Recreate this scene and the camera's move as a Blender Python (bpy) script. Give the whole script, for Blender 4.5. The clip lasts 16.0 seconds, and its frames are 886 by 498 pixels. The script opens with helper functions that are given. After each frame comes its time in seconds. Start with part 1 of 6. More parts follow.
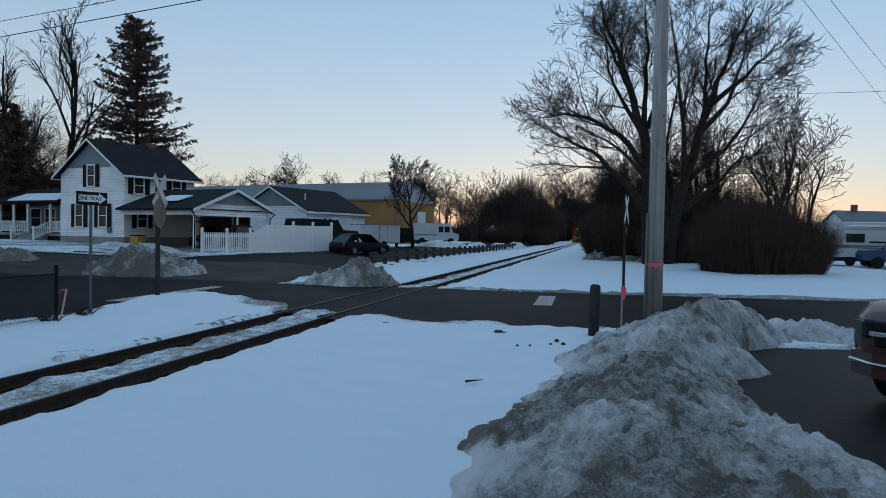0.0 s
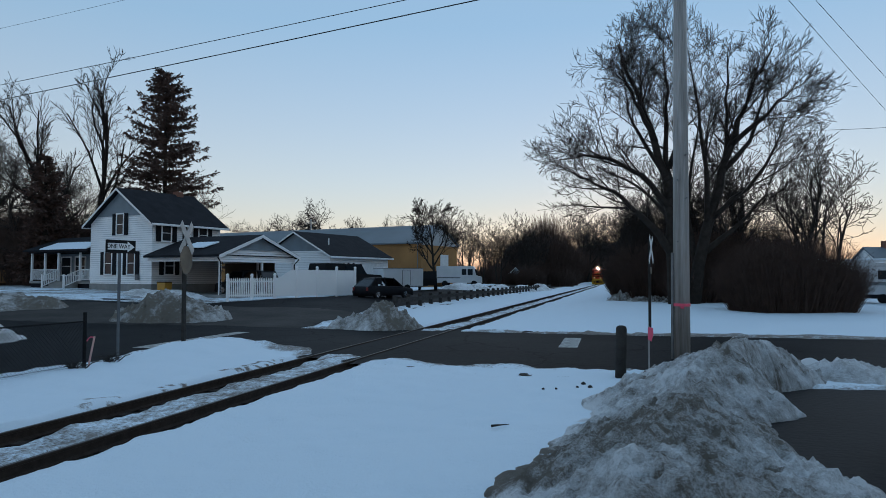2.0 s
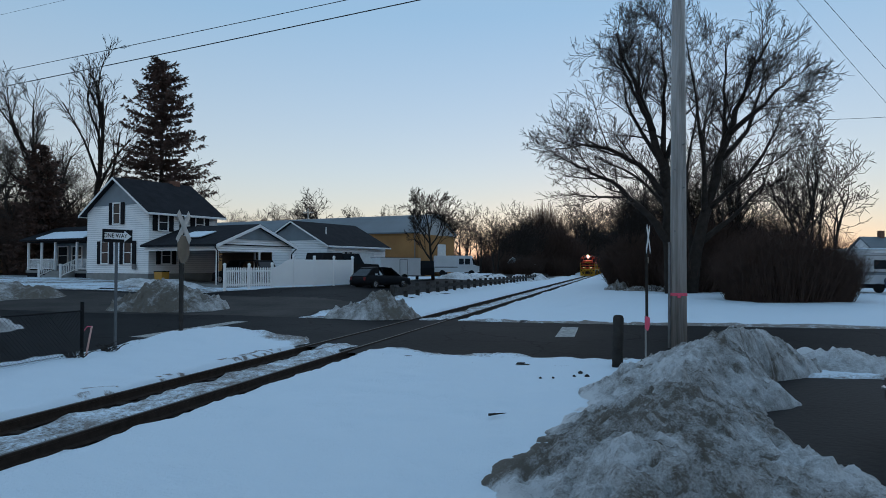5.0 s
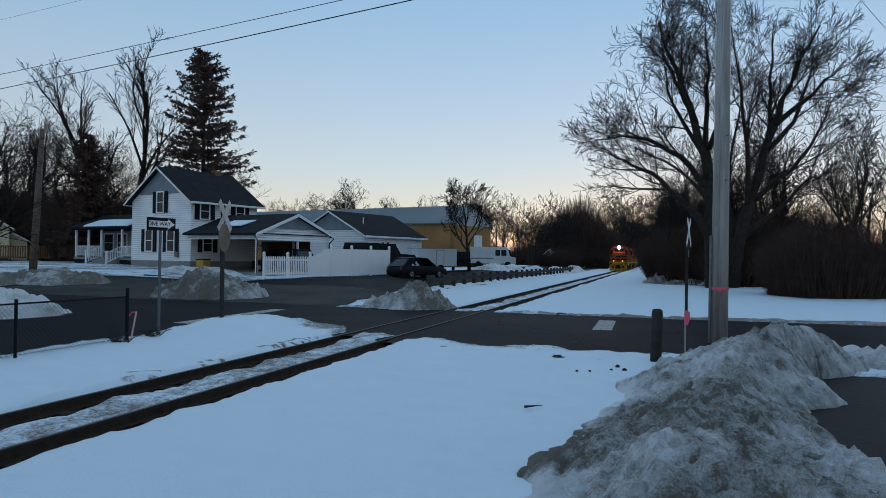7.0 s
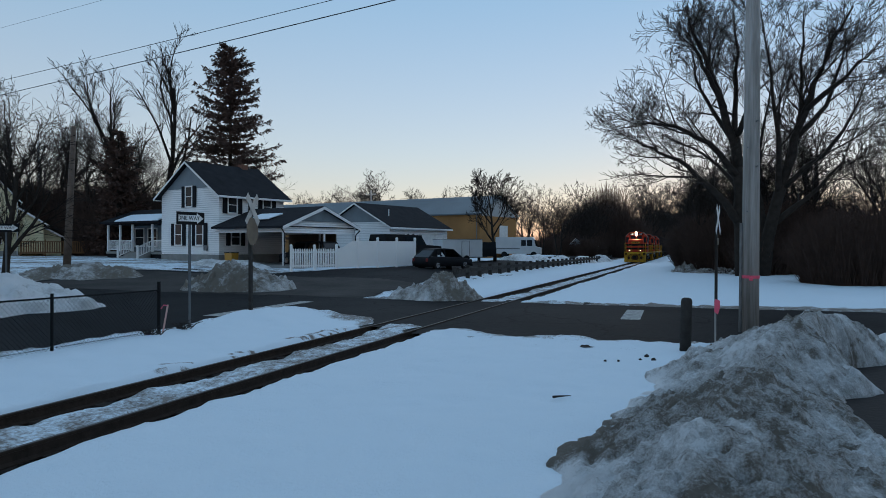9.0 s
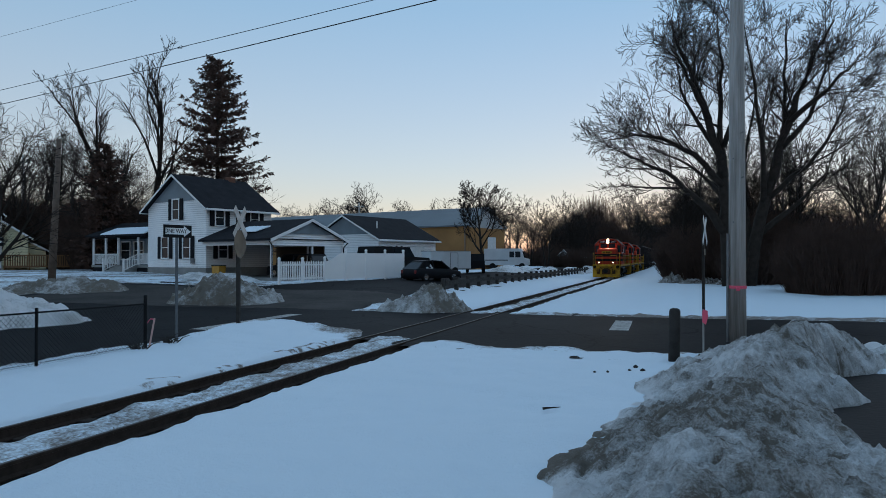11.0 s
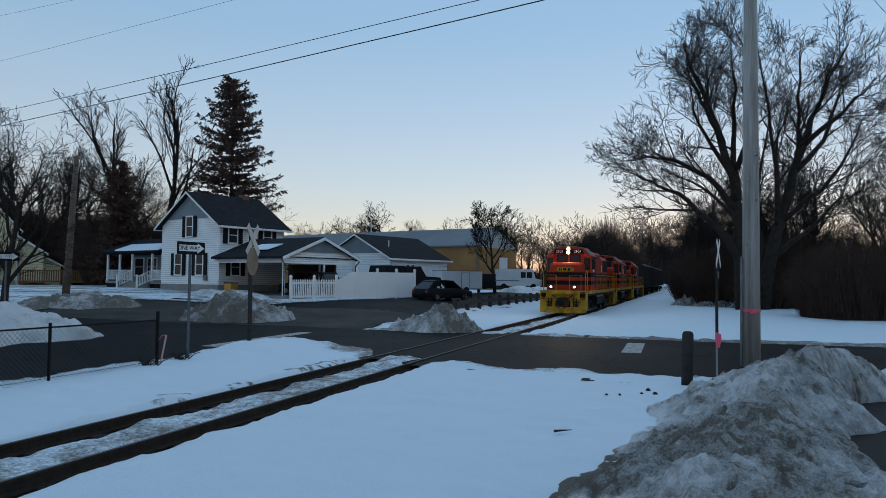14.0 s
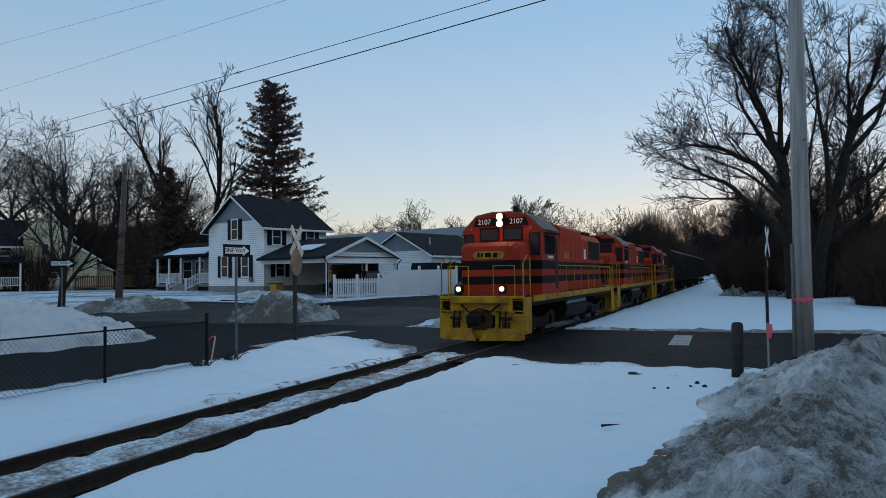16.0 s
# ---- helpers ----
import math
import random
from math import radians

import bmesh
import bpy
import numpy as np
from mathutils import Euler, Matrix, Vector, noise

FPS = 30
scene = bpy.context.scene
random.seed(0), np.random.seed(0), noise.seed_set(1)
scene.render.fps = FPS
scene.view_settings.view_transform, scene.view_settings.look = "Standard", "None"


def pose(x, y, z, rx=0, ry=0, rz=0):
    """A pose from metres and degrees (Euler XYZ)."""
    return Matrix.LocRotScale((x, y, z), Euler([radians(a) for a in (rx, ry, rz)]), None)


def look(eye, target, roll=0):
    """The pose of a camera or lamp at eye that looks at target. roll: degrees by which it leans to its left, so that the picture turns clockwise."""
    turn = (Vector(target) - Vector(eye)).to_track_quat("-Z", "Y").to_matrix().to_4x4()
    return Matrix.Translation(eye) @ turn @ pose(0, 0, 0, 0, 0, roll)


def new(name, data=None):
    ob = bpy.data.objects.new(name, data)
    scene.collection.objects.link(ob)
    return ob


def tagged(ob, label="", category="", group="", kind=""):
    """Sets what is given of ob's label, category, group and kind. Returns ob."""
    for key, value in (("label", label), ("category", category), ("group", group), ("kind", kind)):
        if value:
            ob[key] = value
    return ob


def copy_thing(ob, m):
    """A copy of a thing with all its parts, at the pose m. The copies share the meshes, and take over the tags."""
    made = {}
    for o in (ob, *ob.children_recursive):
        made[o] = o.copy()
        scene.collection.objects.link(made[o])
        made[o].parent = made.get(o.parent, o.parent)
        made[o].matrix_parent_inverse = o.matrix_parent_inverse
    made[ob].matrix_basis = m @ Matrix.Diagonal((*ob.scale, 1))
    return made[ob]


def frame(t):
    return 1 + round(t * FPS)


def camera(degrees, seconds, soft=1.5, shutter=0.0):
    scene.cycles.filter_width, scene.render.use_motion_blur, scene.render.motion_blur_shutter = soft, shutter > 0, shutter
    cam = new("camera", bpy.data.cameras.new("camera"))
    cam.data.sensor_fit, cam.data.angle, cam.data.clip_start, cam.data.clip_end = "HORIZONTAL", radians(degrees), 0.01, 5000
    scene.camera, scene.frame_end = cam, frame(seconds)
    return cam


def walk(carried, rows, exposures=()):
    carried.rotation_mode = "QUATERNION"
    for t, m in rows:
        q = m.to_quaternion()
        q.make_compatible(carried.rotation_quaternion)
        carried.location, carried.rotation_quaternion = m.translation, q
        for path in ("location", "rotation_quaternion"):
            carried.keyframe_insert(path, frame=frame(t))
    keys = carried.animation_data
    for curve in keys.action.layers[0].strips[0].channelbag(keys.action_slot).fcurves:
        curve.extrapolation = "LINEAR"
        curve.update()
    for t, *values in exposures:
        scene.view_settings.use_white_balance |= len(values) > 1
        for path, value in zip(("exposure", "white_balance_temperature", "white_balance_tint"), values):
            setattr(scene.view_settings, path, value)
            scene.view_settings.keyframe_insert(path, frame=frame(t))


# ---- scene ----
cam = camera(65.04, 16.0, soft=0.8)
# The track runs away nearly along +Y; the eye stands 2.25 m over the rail.
EYE = (0.0, 0.0, 2.25)


def sway(t):
    """The hand drifts a few centimetres to the left."""
    return 0.03 - 0.06 * min(1.0, max(0.0, (t - 4.0) / 8.0))


TURNS = [  # seconds, yaw, pitch, roll
    (0.0, 11.50, -1.32, -0.94),
    (0.5, 11.87, -0.71, -1.07),
    (1.0, 12.99, 0.18, -2.30),
    (1.5, 12.23, 1.63, -1.21),
    (2.0, 13.40, 2.19, -0.14),
    (2.5, 12.45, 2.14, -0.06),
    (3.0, 12.51, 0.76, -0.73),
    (3.5, 13.18, 1.18, -0.57),
    (4.0, 12.79, 1.31, -0.49),
    (6.5, 14.37, 1.08, 0.37),
    (7.0, 16.15, 0.55, -0.81),
    (7.5, 17.68, 0.28, -0.49),
    (8.0, 18.25, 0.16, 0.04),
    (8.5, 19.19, 0.49, -0.13),
    (9.0, 18.25, -0.22, -0.18),
    (11.5, 17.30, 1.06, 0.06),
    (12.0, 18.71, 1.19, -0.25),
    (12.5, 17.91, 1.23, -0.67),
    (13.0, 17.40, 1.11, -0.87),
    (13.5, 17.54, 2.17, -0.62),
    (14.0, 18.21, 2.38, -0.56),
    (14.5, 19.47, 2.43, -0.29),
    (15.0, 20.78, 1.98, -0.39),
    (15.5, 21.43, 2.47, 1.07),
    (16.0, 21.66, 2.09, 0.84),
]
walk(cam, [(t, pose(EYE[0] + sway(t), EYE[1], EYE[2], 90 + p, r, y)) for t, y, p, r in TURNS], exposures=[(0.0, 2.8, 6150, 10), (16.0, 2.8, 6150, 10)])

# ---- world and light ----
world = bpy.data.worlds.new("dusk")
scene.world = world
world.use_nodes = True
wn = world.node_tree
sky = wn.nodes.new("ShaderNodeTexSky")
sky.sky_type, sky.sun_disc = "NISHITA", False
sky.sun_elevation, sky.sun_rotation = radians(0.3), radians(4)
sky.air_density, sky.dust_density, sky.ozone_density = 1.0, 0.1, 2.5
wn.nodes["Background"].inputs["Strength"].default_value = 0.15
haze = wn.nodes.new("ShaderNodeMix")  # thin high cloud evens the clear sky out
haze.data_type = "RGBA"
haze.inputs["Factor"].default_value = 0.8
wtc, wsep, wramp = (wn.nodes.new(k) for k in ("ShaderNodeTexCoord", "ShaderNodeSeparateXYZ", "ShaderNodeValToRGB"))
wn.links.new(wtc.outputs["Generated"], wsep.inputs[0])
wn.links.new(wsep.outputs["Z"], wramp.inputs["Fac"])
cr = wramp.color_ramp  # rosy at the horizon, blue above
cr.elements[0].position, cr.elements[0].color = 0.0, (0.67, 0.57, 0.51, 1)
cr.elements[1].position, cr.elements[1].color = 1.0, (0.27, 0.42, 0.58, 1)
for p_, c_ in ((0.13, (0.53, 0.56, 0.58, 1)), (0.34, (0.32, 0.475, 0.60, 1))):
    cr.elements.new(p_).color = c_
wn.links.new(wramp.outputs["Color"], haze.inputs[7])
wn.links.new(sky.outputs["Color"], haze.inputs[6])
wn.links.new(haze.outputs[2], wn.nodes["Background"].inputs["Color"])
sun = new("sun", bpy.data.lights.new("sun", "SUN"))
sun.data.energy, sun.data.angle, sun.data.color = 0.03, radians(60), (1.0, 0.9, 0.82)
sun.matrix_world = look((10, 80, 60.0), (0, 0, 0))

# ---- materials ----


def surface(name, a, b=None, rough=0.7, scale=3.0, bump=0.15, metal=0.0, fine=60.0, contrast=0.5, coat=0.0, coords="Object", lap=0.0, stretch=None):
    """A material that wanders between colours a and b at two scales, with relief."""
    m = bpy.data.materials.new(name)
    m.use_nodes = True
    t = m.node_tree
    n, l = t.nodes, t.links
    bsdf = n["Principled BSDF"]
    b = b or tuple(c * 0.75 for c in a)
    tc = n.new("ShaderNodeTexCoord")
    big, small = n.new("ShaderNodeTexNoise"), n.new("ShaderNodeTexNoise")
    source = tc.outputs[coords]
    if stretch:  # grain drawn out along one axis
        mp = n.new("ShaderNodeMapping")
        mp.inputs["Scale"].default_value = stretch
        l.new(source, mp.inputs["Vector"])
        source = mp.outputs["Vector"]
    for node, s in ((big, scale), (small, fine)):
        node.inputs["Scale"].default_value = s
        node.inputs["Detail"].default_value = 5
        l.new(source, node.inputs["Vector"])
    mix = n.new("ShaderNodeMath")
    mix.operation = "ADD"
    half = n.new("ShaderNodeMath")
    half.operation = "MULTIPLY"
    half.inputs[1].default_value = 0.45
    l.new(small.outputs["Fac"], half.inputs[0])
    l.new(big.outputs["Fac"], mix.inputs[0])
    l.new(half.outputs[0], mix.inputs[1])
    ramp = n.new("ShaderNodeValToRGB")
    ramp.color_ramp.elements[0].position = 0.72 - contrast * 0.5
    ramp.color_ramp.elements[1].position = 0.72 + contrast * 0.5
    ramp.color_ramp.elements[0].color = (*b, 1)
    ramp.color_ramp.elements[1].color = (*a, 1)
    l.new(mix.outputs[0], ramp.inputs["Fac"])
    l.new(ramp.outputs["Color"], bsdf.inputs["Base Color"])
    bsdf.inputs["Roughness"].default_value = rough
    bsdf.inputs["Metallic"].default_value = metal
    bsdf.inputs["Coat Weight"].default_value = coat
    if rough > 0.6:
        bsdf.inputs["Specular IOR Level"].default_value = 0.15
    if bump:
        bp = n.new("ShaderNodeBump")
        bp.inputs["Strength"].default_value = bump
        bp.inputs["Distance"].default_value = 0.02
        l.new(small.outputs["Fac"], bp.inputs["Height"])
        l.new(bp.outputs["Normal"], bsdf.inputs["Normal"])
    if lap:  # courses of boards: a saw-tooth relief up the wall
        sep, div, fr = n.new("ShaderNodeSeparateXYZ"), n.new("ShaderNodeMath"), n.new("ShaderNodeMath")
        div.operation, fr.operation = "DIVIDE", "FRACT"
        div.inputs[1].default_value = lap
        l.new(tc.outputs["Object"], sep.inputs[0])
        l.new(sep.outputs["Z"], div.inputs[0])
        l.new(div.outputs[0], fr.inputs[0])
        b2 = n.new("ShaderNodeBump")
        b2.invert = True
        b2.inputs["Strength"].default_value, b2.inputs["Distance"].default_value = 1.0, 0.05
        lap_shade, lt = n.new("ShaderNodeMix"), n.new("ShaderNodeMath")  # shade line under each lap, put into the colour
        lap_shade.data_type, lap_shade.blend_type = "RGBA", "MULTIPLY"
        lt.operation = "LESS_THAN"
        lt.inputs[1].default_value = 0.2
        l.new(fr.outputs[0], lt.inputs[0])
        l.new(lt.outputs[0], lap_shade.inputs["Factor"])
        l.new(ramp.outputs["Color"], lap_shade.inputs[6])
        lap_shade.inputs[7].default_value = (0.66, 0.66, 0.68, 1)
        l.new(lap_shade.outputs[2], bsdf.inputs["Base Color"])
        l.new(fr.outputs[0], b2.inputs["Height"])
        l.new(b2.outputs["Normal"], bsdf.inputs["Normal"])
    return m


def glow(name, col, strength):
    m = bpy.data.materials.new(name)
    m.use_nodes = True
    b = m.node_tree.nodes["Principled BSDF"]
    b.inputs["Base Color"].default_value = (*col, 1)
    b.inputs["Emission Color"].default_value = (*col, 1)
    b.inputs["Emission Strength"].default_value = strength
    return m


def dark_glass(name, col=(0.02, 0.025, 0.03)):
    m = bpy.data.materials.new(name)
    m.use_nodes = True
    b = m.node_tree.nodes["Principled BSDF"]
    b.inputs["Base Color"].default_value = (*col, 1)
    b.inputs["Roughness"].default_value = 0.08
    b.inputs["Specular IOR Level"].default_value = 0.18
    return m


def dirt_snow(name, clean, dirty, low, high, scale, bump, grit=0.0, fine=9):
    """Snow with dirt where the mesh's dirt attribute and a coarse noise meet."""
    m = bpy.data.materials.new(name)
    m.use_nodes = True
    t = m.node_tree
    n, l = t.nodes, t.links
    bsdf = n["Principled BSDF"]
    tc = n.new("ShaderNodeTexCoord")
    at = n.new("ShaderNodeAttribute")
    at.attribute_name = "dirt"
    noises = []
    for s, d in ((scale, 8), (scale * fine, 6), (scale * 4.5, 5)):
        node = n.new("ShaderNodeTexNoise")
        node.inputs["Scale"].default_value = s
        node.inputs["Detail"].default_value = d
        node.inputs["Roughness"].default_value = 0.65
        l.new(tc.outputs["Object"], node.inputs["Vector"])
        noises.append(node)

    def math_(op, a, b):
        node = n.new("ShaderNodeMath")
        node.operation = op
        for i, v in enumerate((a, b)):
            if isinstance(v, (int, float)):
                node.inputs[i].default_value = v
            else:
                l.new(v, node.inputs[i])
        return node.outputs[0]
    s = math_("ADD", at.outputs["Fac"], math_("MULTIPLY", math_("SUBTRACT", noises[0].outputs["Fac"], 0.5), 1.25))
    s = math_("ADD", s, math_("MULTIPLY", math_("SUBTRACT", noises[1].outputs["Fac"], 0.5), grit))
    s = math_("ADD", s, math_("MULTIPLY", math_("SUBTRACT", noises[2].outputs["Fac"], 0.5), grit * 1.0))
    ramp = n.new("ShaderNodeValToRGB")
    ramp.color_ramp.elements[0].position, ramp.color_ramp.elements[1].position = low, high
    ramp.color_ramp.elements[0].color = (*clean, 1)
    ramp.color_ramp.elements[1].color = (*dirty, 1)
    l.new(s, ramp.inputs["Fac"])
    l.new(ramp.outputs["Color"], bsdf.inputs["Base Color"])
    bsdf.inputs["Roughness"].default_value = 0.75
    bsdf.inputs["Specular IOR Level"].default_value = 0.25
    bp = n.new("ShaderNodeBump")
    bp.inputs["Strength"].default_value, bp.inputs["Distance"].default_value = bump, 0.06
    l.new(noises[1].outputs["Fac"], bp.inputs["Height"])
    l.new(bp.outputs["Normal"], bsdf.inputs["Normal"])
    return m


SNOW = dirt_snow("snow", (0.715, 0.805, 0.875), (0.2, 0.175, 0.155), 0.45, 0.85, 2.2, 0.6, 0.6)
PILE = dirt_snow("plowed_snow", (0.8, 0.81, 0.82), (0.17, 0.15, 0.125), 0.1, 1.2, 1.3, 1.0, 1.2, 32)


def asphalt():
    """Worn asphalt: dusty and damp patches, fine aggregate, tarred cracks."""
    m = surface("asphalt", (0.022, 0.0215, 0.0225), (0.007, 0.007, 0.008), 0.65, 0.16, 0.5, fine=6, contrast=0.45)
    t = m.node_tree
    n, l = t.nodes, t.links
    n["Principled BSDF"].inputs["Specular IOR Level"].default_value = 0.03
    bsdf, ramp = n["Principled BSDF"], next(k for k in n if k.bl_idname == "ShaderNodeValToRGB")
    tc = next(k for k in n if k.bl_idname == "ShaderNodeTexCoord")
    vor, wob, add, lt, mix = (n.new(k) for k in ("ShaderNodeTexVoronoi", "ShaderNodeTexNoise", "ShaderNodeVectorMath", "ShaderNodeMath", "ShaderNodeMix"))
    vor.feature = "DISTANCE_TO_EDGE"
    vor.inputs["Scale"].default_value = 0.22
    wob.inputs["Scale"].default_value = 0.8
    add.operation, lt.operation, lt.inputs[1].default_value = "ADD", "LESS_THAN", 0.008
    l.new(tc.outputs["Object"], wob.inputs["Vector"])
    l.new(tc.outputs["Object"], add.inputs[0])
    l.new(wob.outputs["Color"], add.inputs[1])
    l.new(add.outputs[0], vor.inputs["Vector"])
    l.new(vor.outputs["Distance"], lt.inputs[0])
    mix.data_type, mix.blend_type = "RGBA", "MULTIPLY"
    mix.inputs[7].default_value = (0.25, 0.25, 0.25, 1)
    l.new(lt.outputs[0], mix.inputs["Factor"])
    l.new(ramp.outputs["Color"], mix.inputs[6])
    l.new(mix.outputs[2], bsdf.inputs["Base Color"])
    return m


ASPHALT = asphalt()
WET = surface("wet_asphalt", (0.0105, 0.0105, 0.0115), (0.0045, 0.0045, 0.005), 0.7, 0.5, 0.4, fine=9, contrast=0.5)
BALLAST = surface("ballast", (0.07, 0.06, 0.052), (0.025, 0.021, 0.018), 0.9, 5, 1.0, fine=25)
PAINT = surface("road_paint", (0.55, 0.55, 0.52), (0.12, 0.12, 0.12), 0.7, 6, 0.3)
STEEL = surface("rail_steel", (0.05, 0.034, 0.026), (0.024, 0.017, 0.013), 0.75, 8, 0.2, metal=0.2)
SHINE = surface("rail_head", (0.11, 0.095, 0.085), (0.06, 0.05, 0.044), 0.5, 8, 0.1, metal=0.6)
TIE = surface("tie_wood", (0.06, 0.048, 0.04), (0.025, 0.02, 0.017), 0.9, 4, 0.6)
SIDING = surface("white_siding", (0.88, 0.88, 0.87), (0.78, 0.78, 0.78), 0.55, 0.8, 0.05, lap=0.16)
TRIM = surface("white_trim", (0.82, 0.82, 0.81), (0.72, 0.72, 0.72), 0.5, 1, 0.05)
GREYSIDE = surface("grey_siding", (0.2, 0.24, 0.27), (0.15, 0.18, 0.2), 0.6, 1, 0.05)
SHINGLE = surface("dark_shingle", (0.019, 0.021, 0.026), (0.009, 0.01, 0.013), 0.9, 1.5, 0.5, fine=12)
SHUTTER = surface("dark_shutter", (0.012, 0.013, 0.017), None, 0.8, 2, 0.05)
GLASS = dark_glass("window_glass")
DRIVE = surface("worn_driveway", (0.062, 0.055, 0.05), (0.02, 0.019, 0.018), 0.85, 0.35, 0.4, fine=5, contrast=0.5)
CONCRETE = surface("concrete", (0.3, 0.3, 0.29), (0.2, 0.2, 0.19), 0.85, 1.5, 0.3)
VINYL = surface("white_vinyl", (0.93, 0.93, 0.93), (0.87, 0.87, 0.88), 0.4, 0.7, 0.03)
METALROOF = surface("grey_metal_roof", (0.14, 0.17, 0.19), (0.09, 0.11, 0.125), 0.5, 0.25, 0.1, metal=0.2)
ORANGE = surface("tan_block_wall", (0.4, 0.21, 0.08), (0.24, 0.125, 0.05), 0.8, 0.3, 0.2)
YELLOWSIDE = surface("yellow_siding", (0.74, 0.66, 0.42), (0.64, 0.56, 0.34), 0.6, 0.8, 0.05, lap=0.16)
BARK = surface("bark", (0.042, 0.034, 0.028), (0.02, 0.016, 0.013), 0.9, 3, 0.8)
TWIG = surface("twigs", (0.034, 0.026, 0.022), (0.018, 0.014, 0.012), 0.9, 2, 0.0)
BRUSH = surface("brush_twigs", (0.085, 0.054, 0.042), (0.042, 0.027, 0.022), 0.9, 2, 0.0)
NEEDLE = surface("spruce_needles", (0.12, 0.07, 0.054), (0.05, 0.034, 0.028), 0.85, 1.2, 0.0)
POLEWOOD = surface("weathered_pole", (0.44, 0.42, 0.4), (0.2, 0.185, 0.17), 0.9, 5, 0.8, fine=30, contrast=0.4, stretch=(1.0, 1.0, 0.05))
POSTWOOD = surface("old_post", (0.055, 0.05, 0.046), (0.025, 0.022, 0.02), 0.9, 5, 0.6)
GALV = surface("galvanised_steel", (0.2, 0.21, 0.22), (0.13, 0.135, 0.14), 0.45, 5, 0.05, metal=0.7)
SIGNBACK = surface("sign_back", (0.19, 0.15, 0.105), (0.1, 0.08, 0.058), 0.5, 3, 0.05, metal=0.3)
ALUMINIUM = surface("bare_aluminium", (0.55, 0.53, 0.5), (0.4, 0.38, 0.36), 0.5, 3, 0.05, metal=0.2)
SIGNPOST = surface("painted_steel", (0.1, 0.11, 0.12), (0.06, 0.066, 0.07), 0.6, 5, 0.05)
BLACK = surface("black_paint", (0.01, 0.01, 0.011), (0.006, 0.006, 0.007), 0.7, 3, 0.1)
WHITE = surface("white_paint", (0.75, 0.75, 0.74), (0.6, 0.6, 0.6), 0.5, 3, 0.05)
PINK = surface("pink_ribbon", (0.85, 0.12, 0.2), (0.7, 0.08, 0.15), 0.5, 5, 0.0)
RUBBER = surface("rubber", (0.015, 0.015, 0.016), None, 0.8, 5, 0.2)
CHROME = surface("bright_metal", (0.5, 0.5, 0.52), (0.35, 0.35, 0.36), 0.25, 5, 0.0, metal=1.0)
WIRE = surface("wire", (0.02, 0.02, 0.022), None, 0.6, 2, 0.0)
LOCO_RED = surface("orange_red_paint", (0.5, 0.042, 0.012), (0.27, 0.026, 0.012), 0.62, 1.1, 0.1, fine=14)
LOCO_YEL = surface("yellow_paint", (0.62, 0.33, 0.012), (0.17, 0.08, 0.02), 0.62, 2.2, 0.2, fine=18)
LOCO_BLK = surface("black_band", (0.008, 0.007, 0.007), None, 0.7, 2, 0.05)
GRIME = surface("grimy_steel", (0.017, 0.015, 0.013), (0.008, 0.007, 0.0065), 0.75, 3, 0.3)
FREIGHT = surface("dark_freight_paint", (0.04, 0.03, 0.028), (0.02, 0.016, 0.015), 0.7, 1, 0.15)
LAMP = glow("headlight_glow", (1.0, 0.74, 0.4), 120)
# yellow glare round the headlights, drawn as a glowing ring on the lens
HALO = glow("headlight_halo_glow", (1.0, 0.62, 0.2), 0.35)
DITCH = glow("ditch_light_glow", (1.0, 0.7, 0.3), 0.45)
RUST = surface("rusty_recess", (0.1, 0.045, 0.02), (0.05, 0.022, 0.012), 0.85, 4, 0.3)

# ---- mesh tools ----


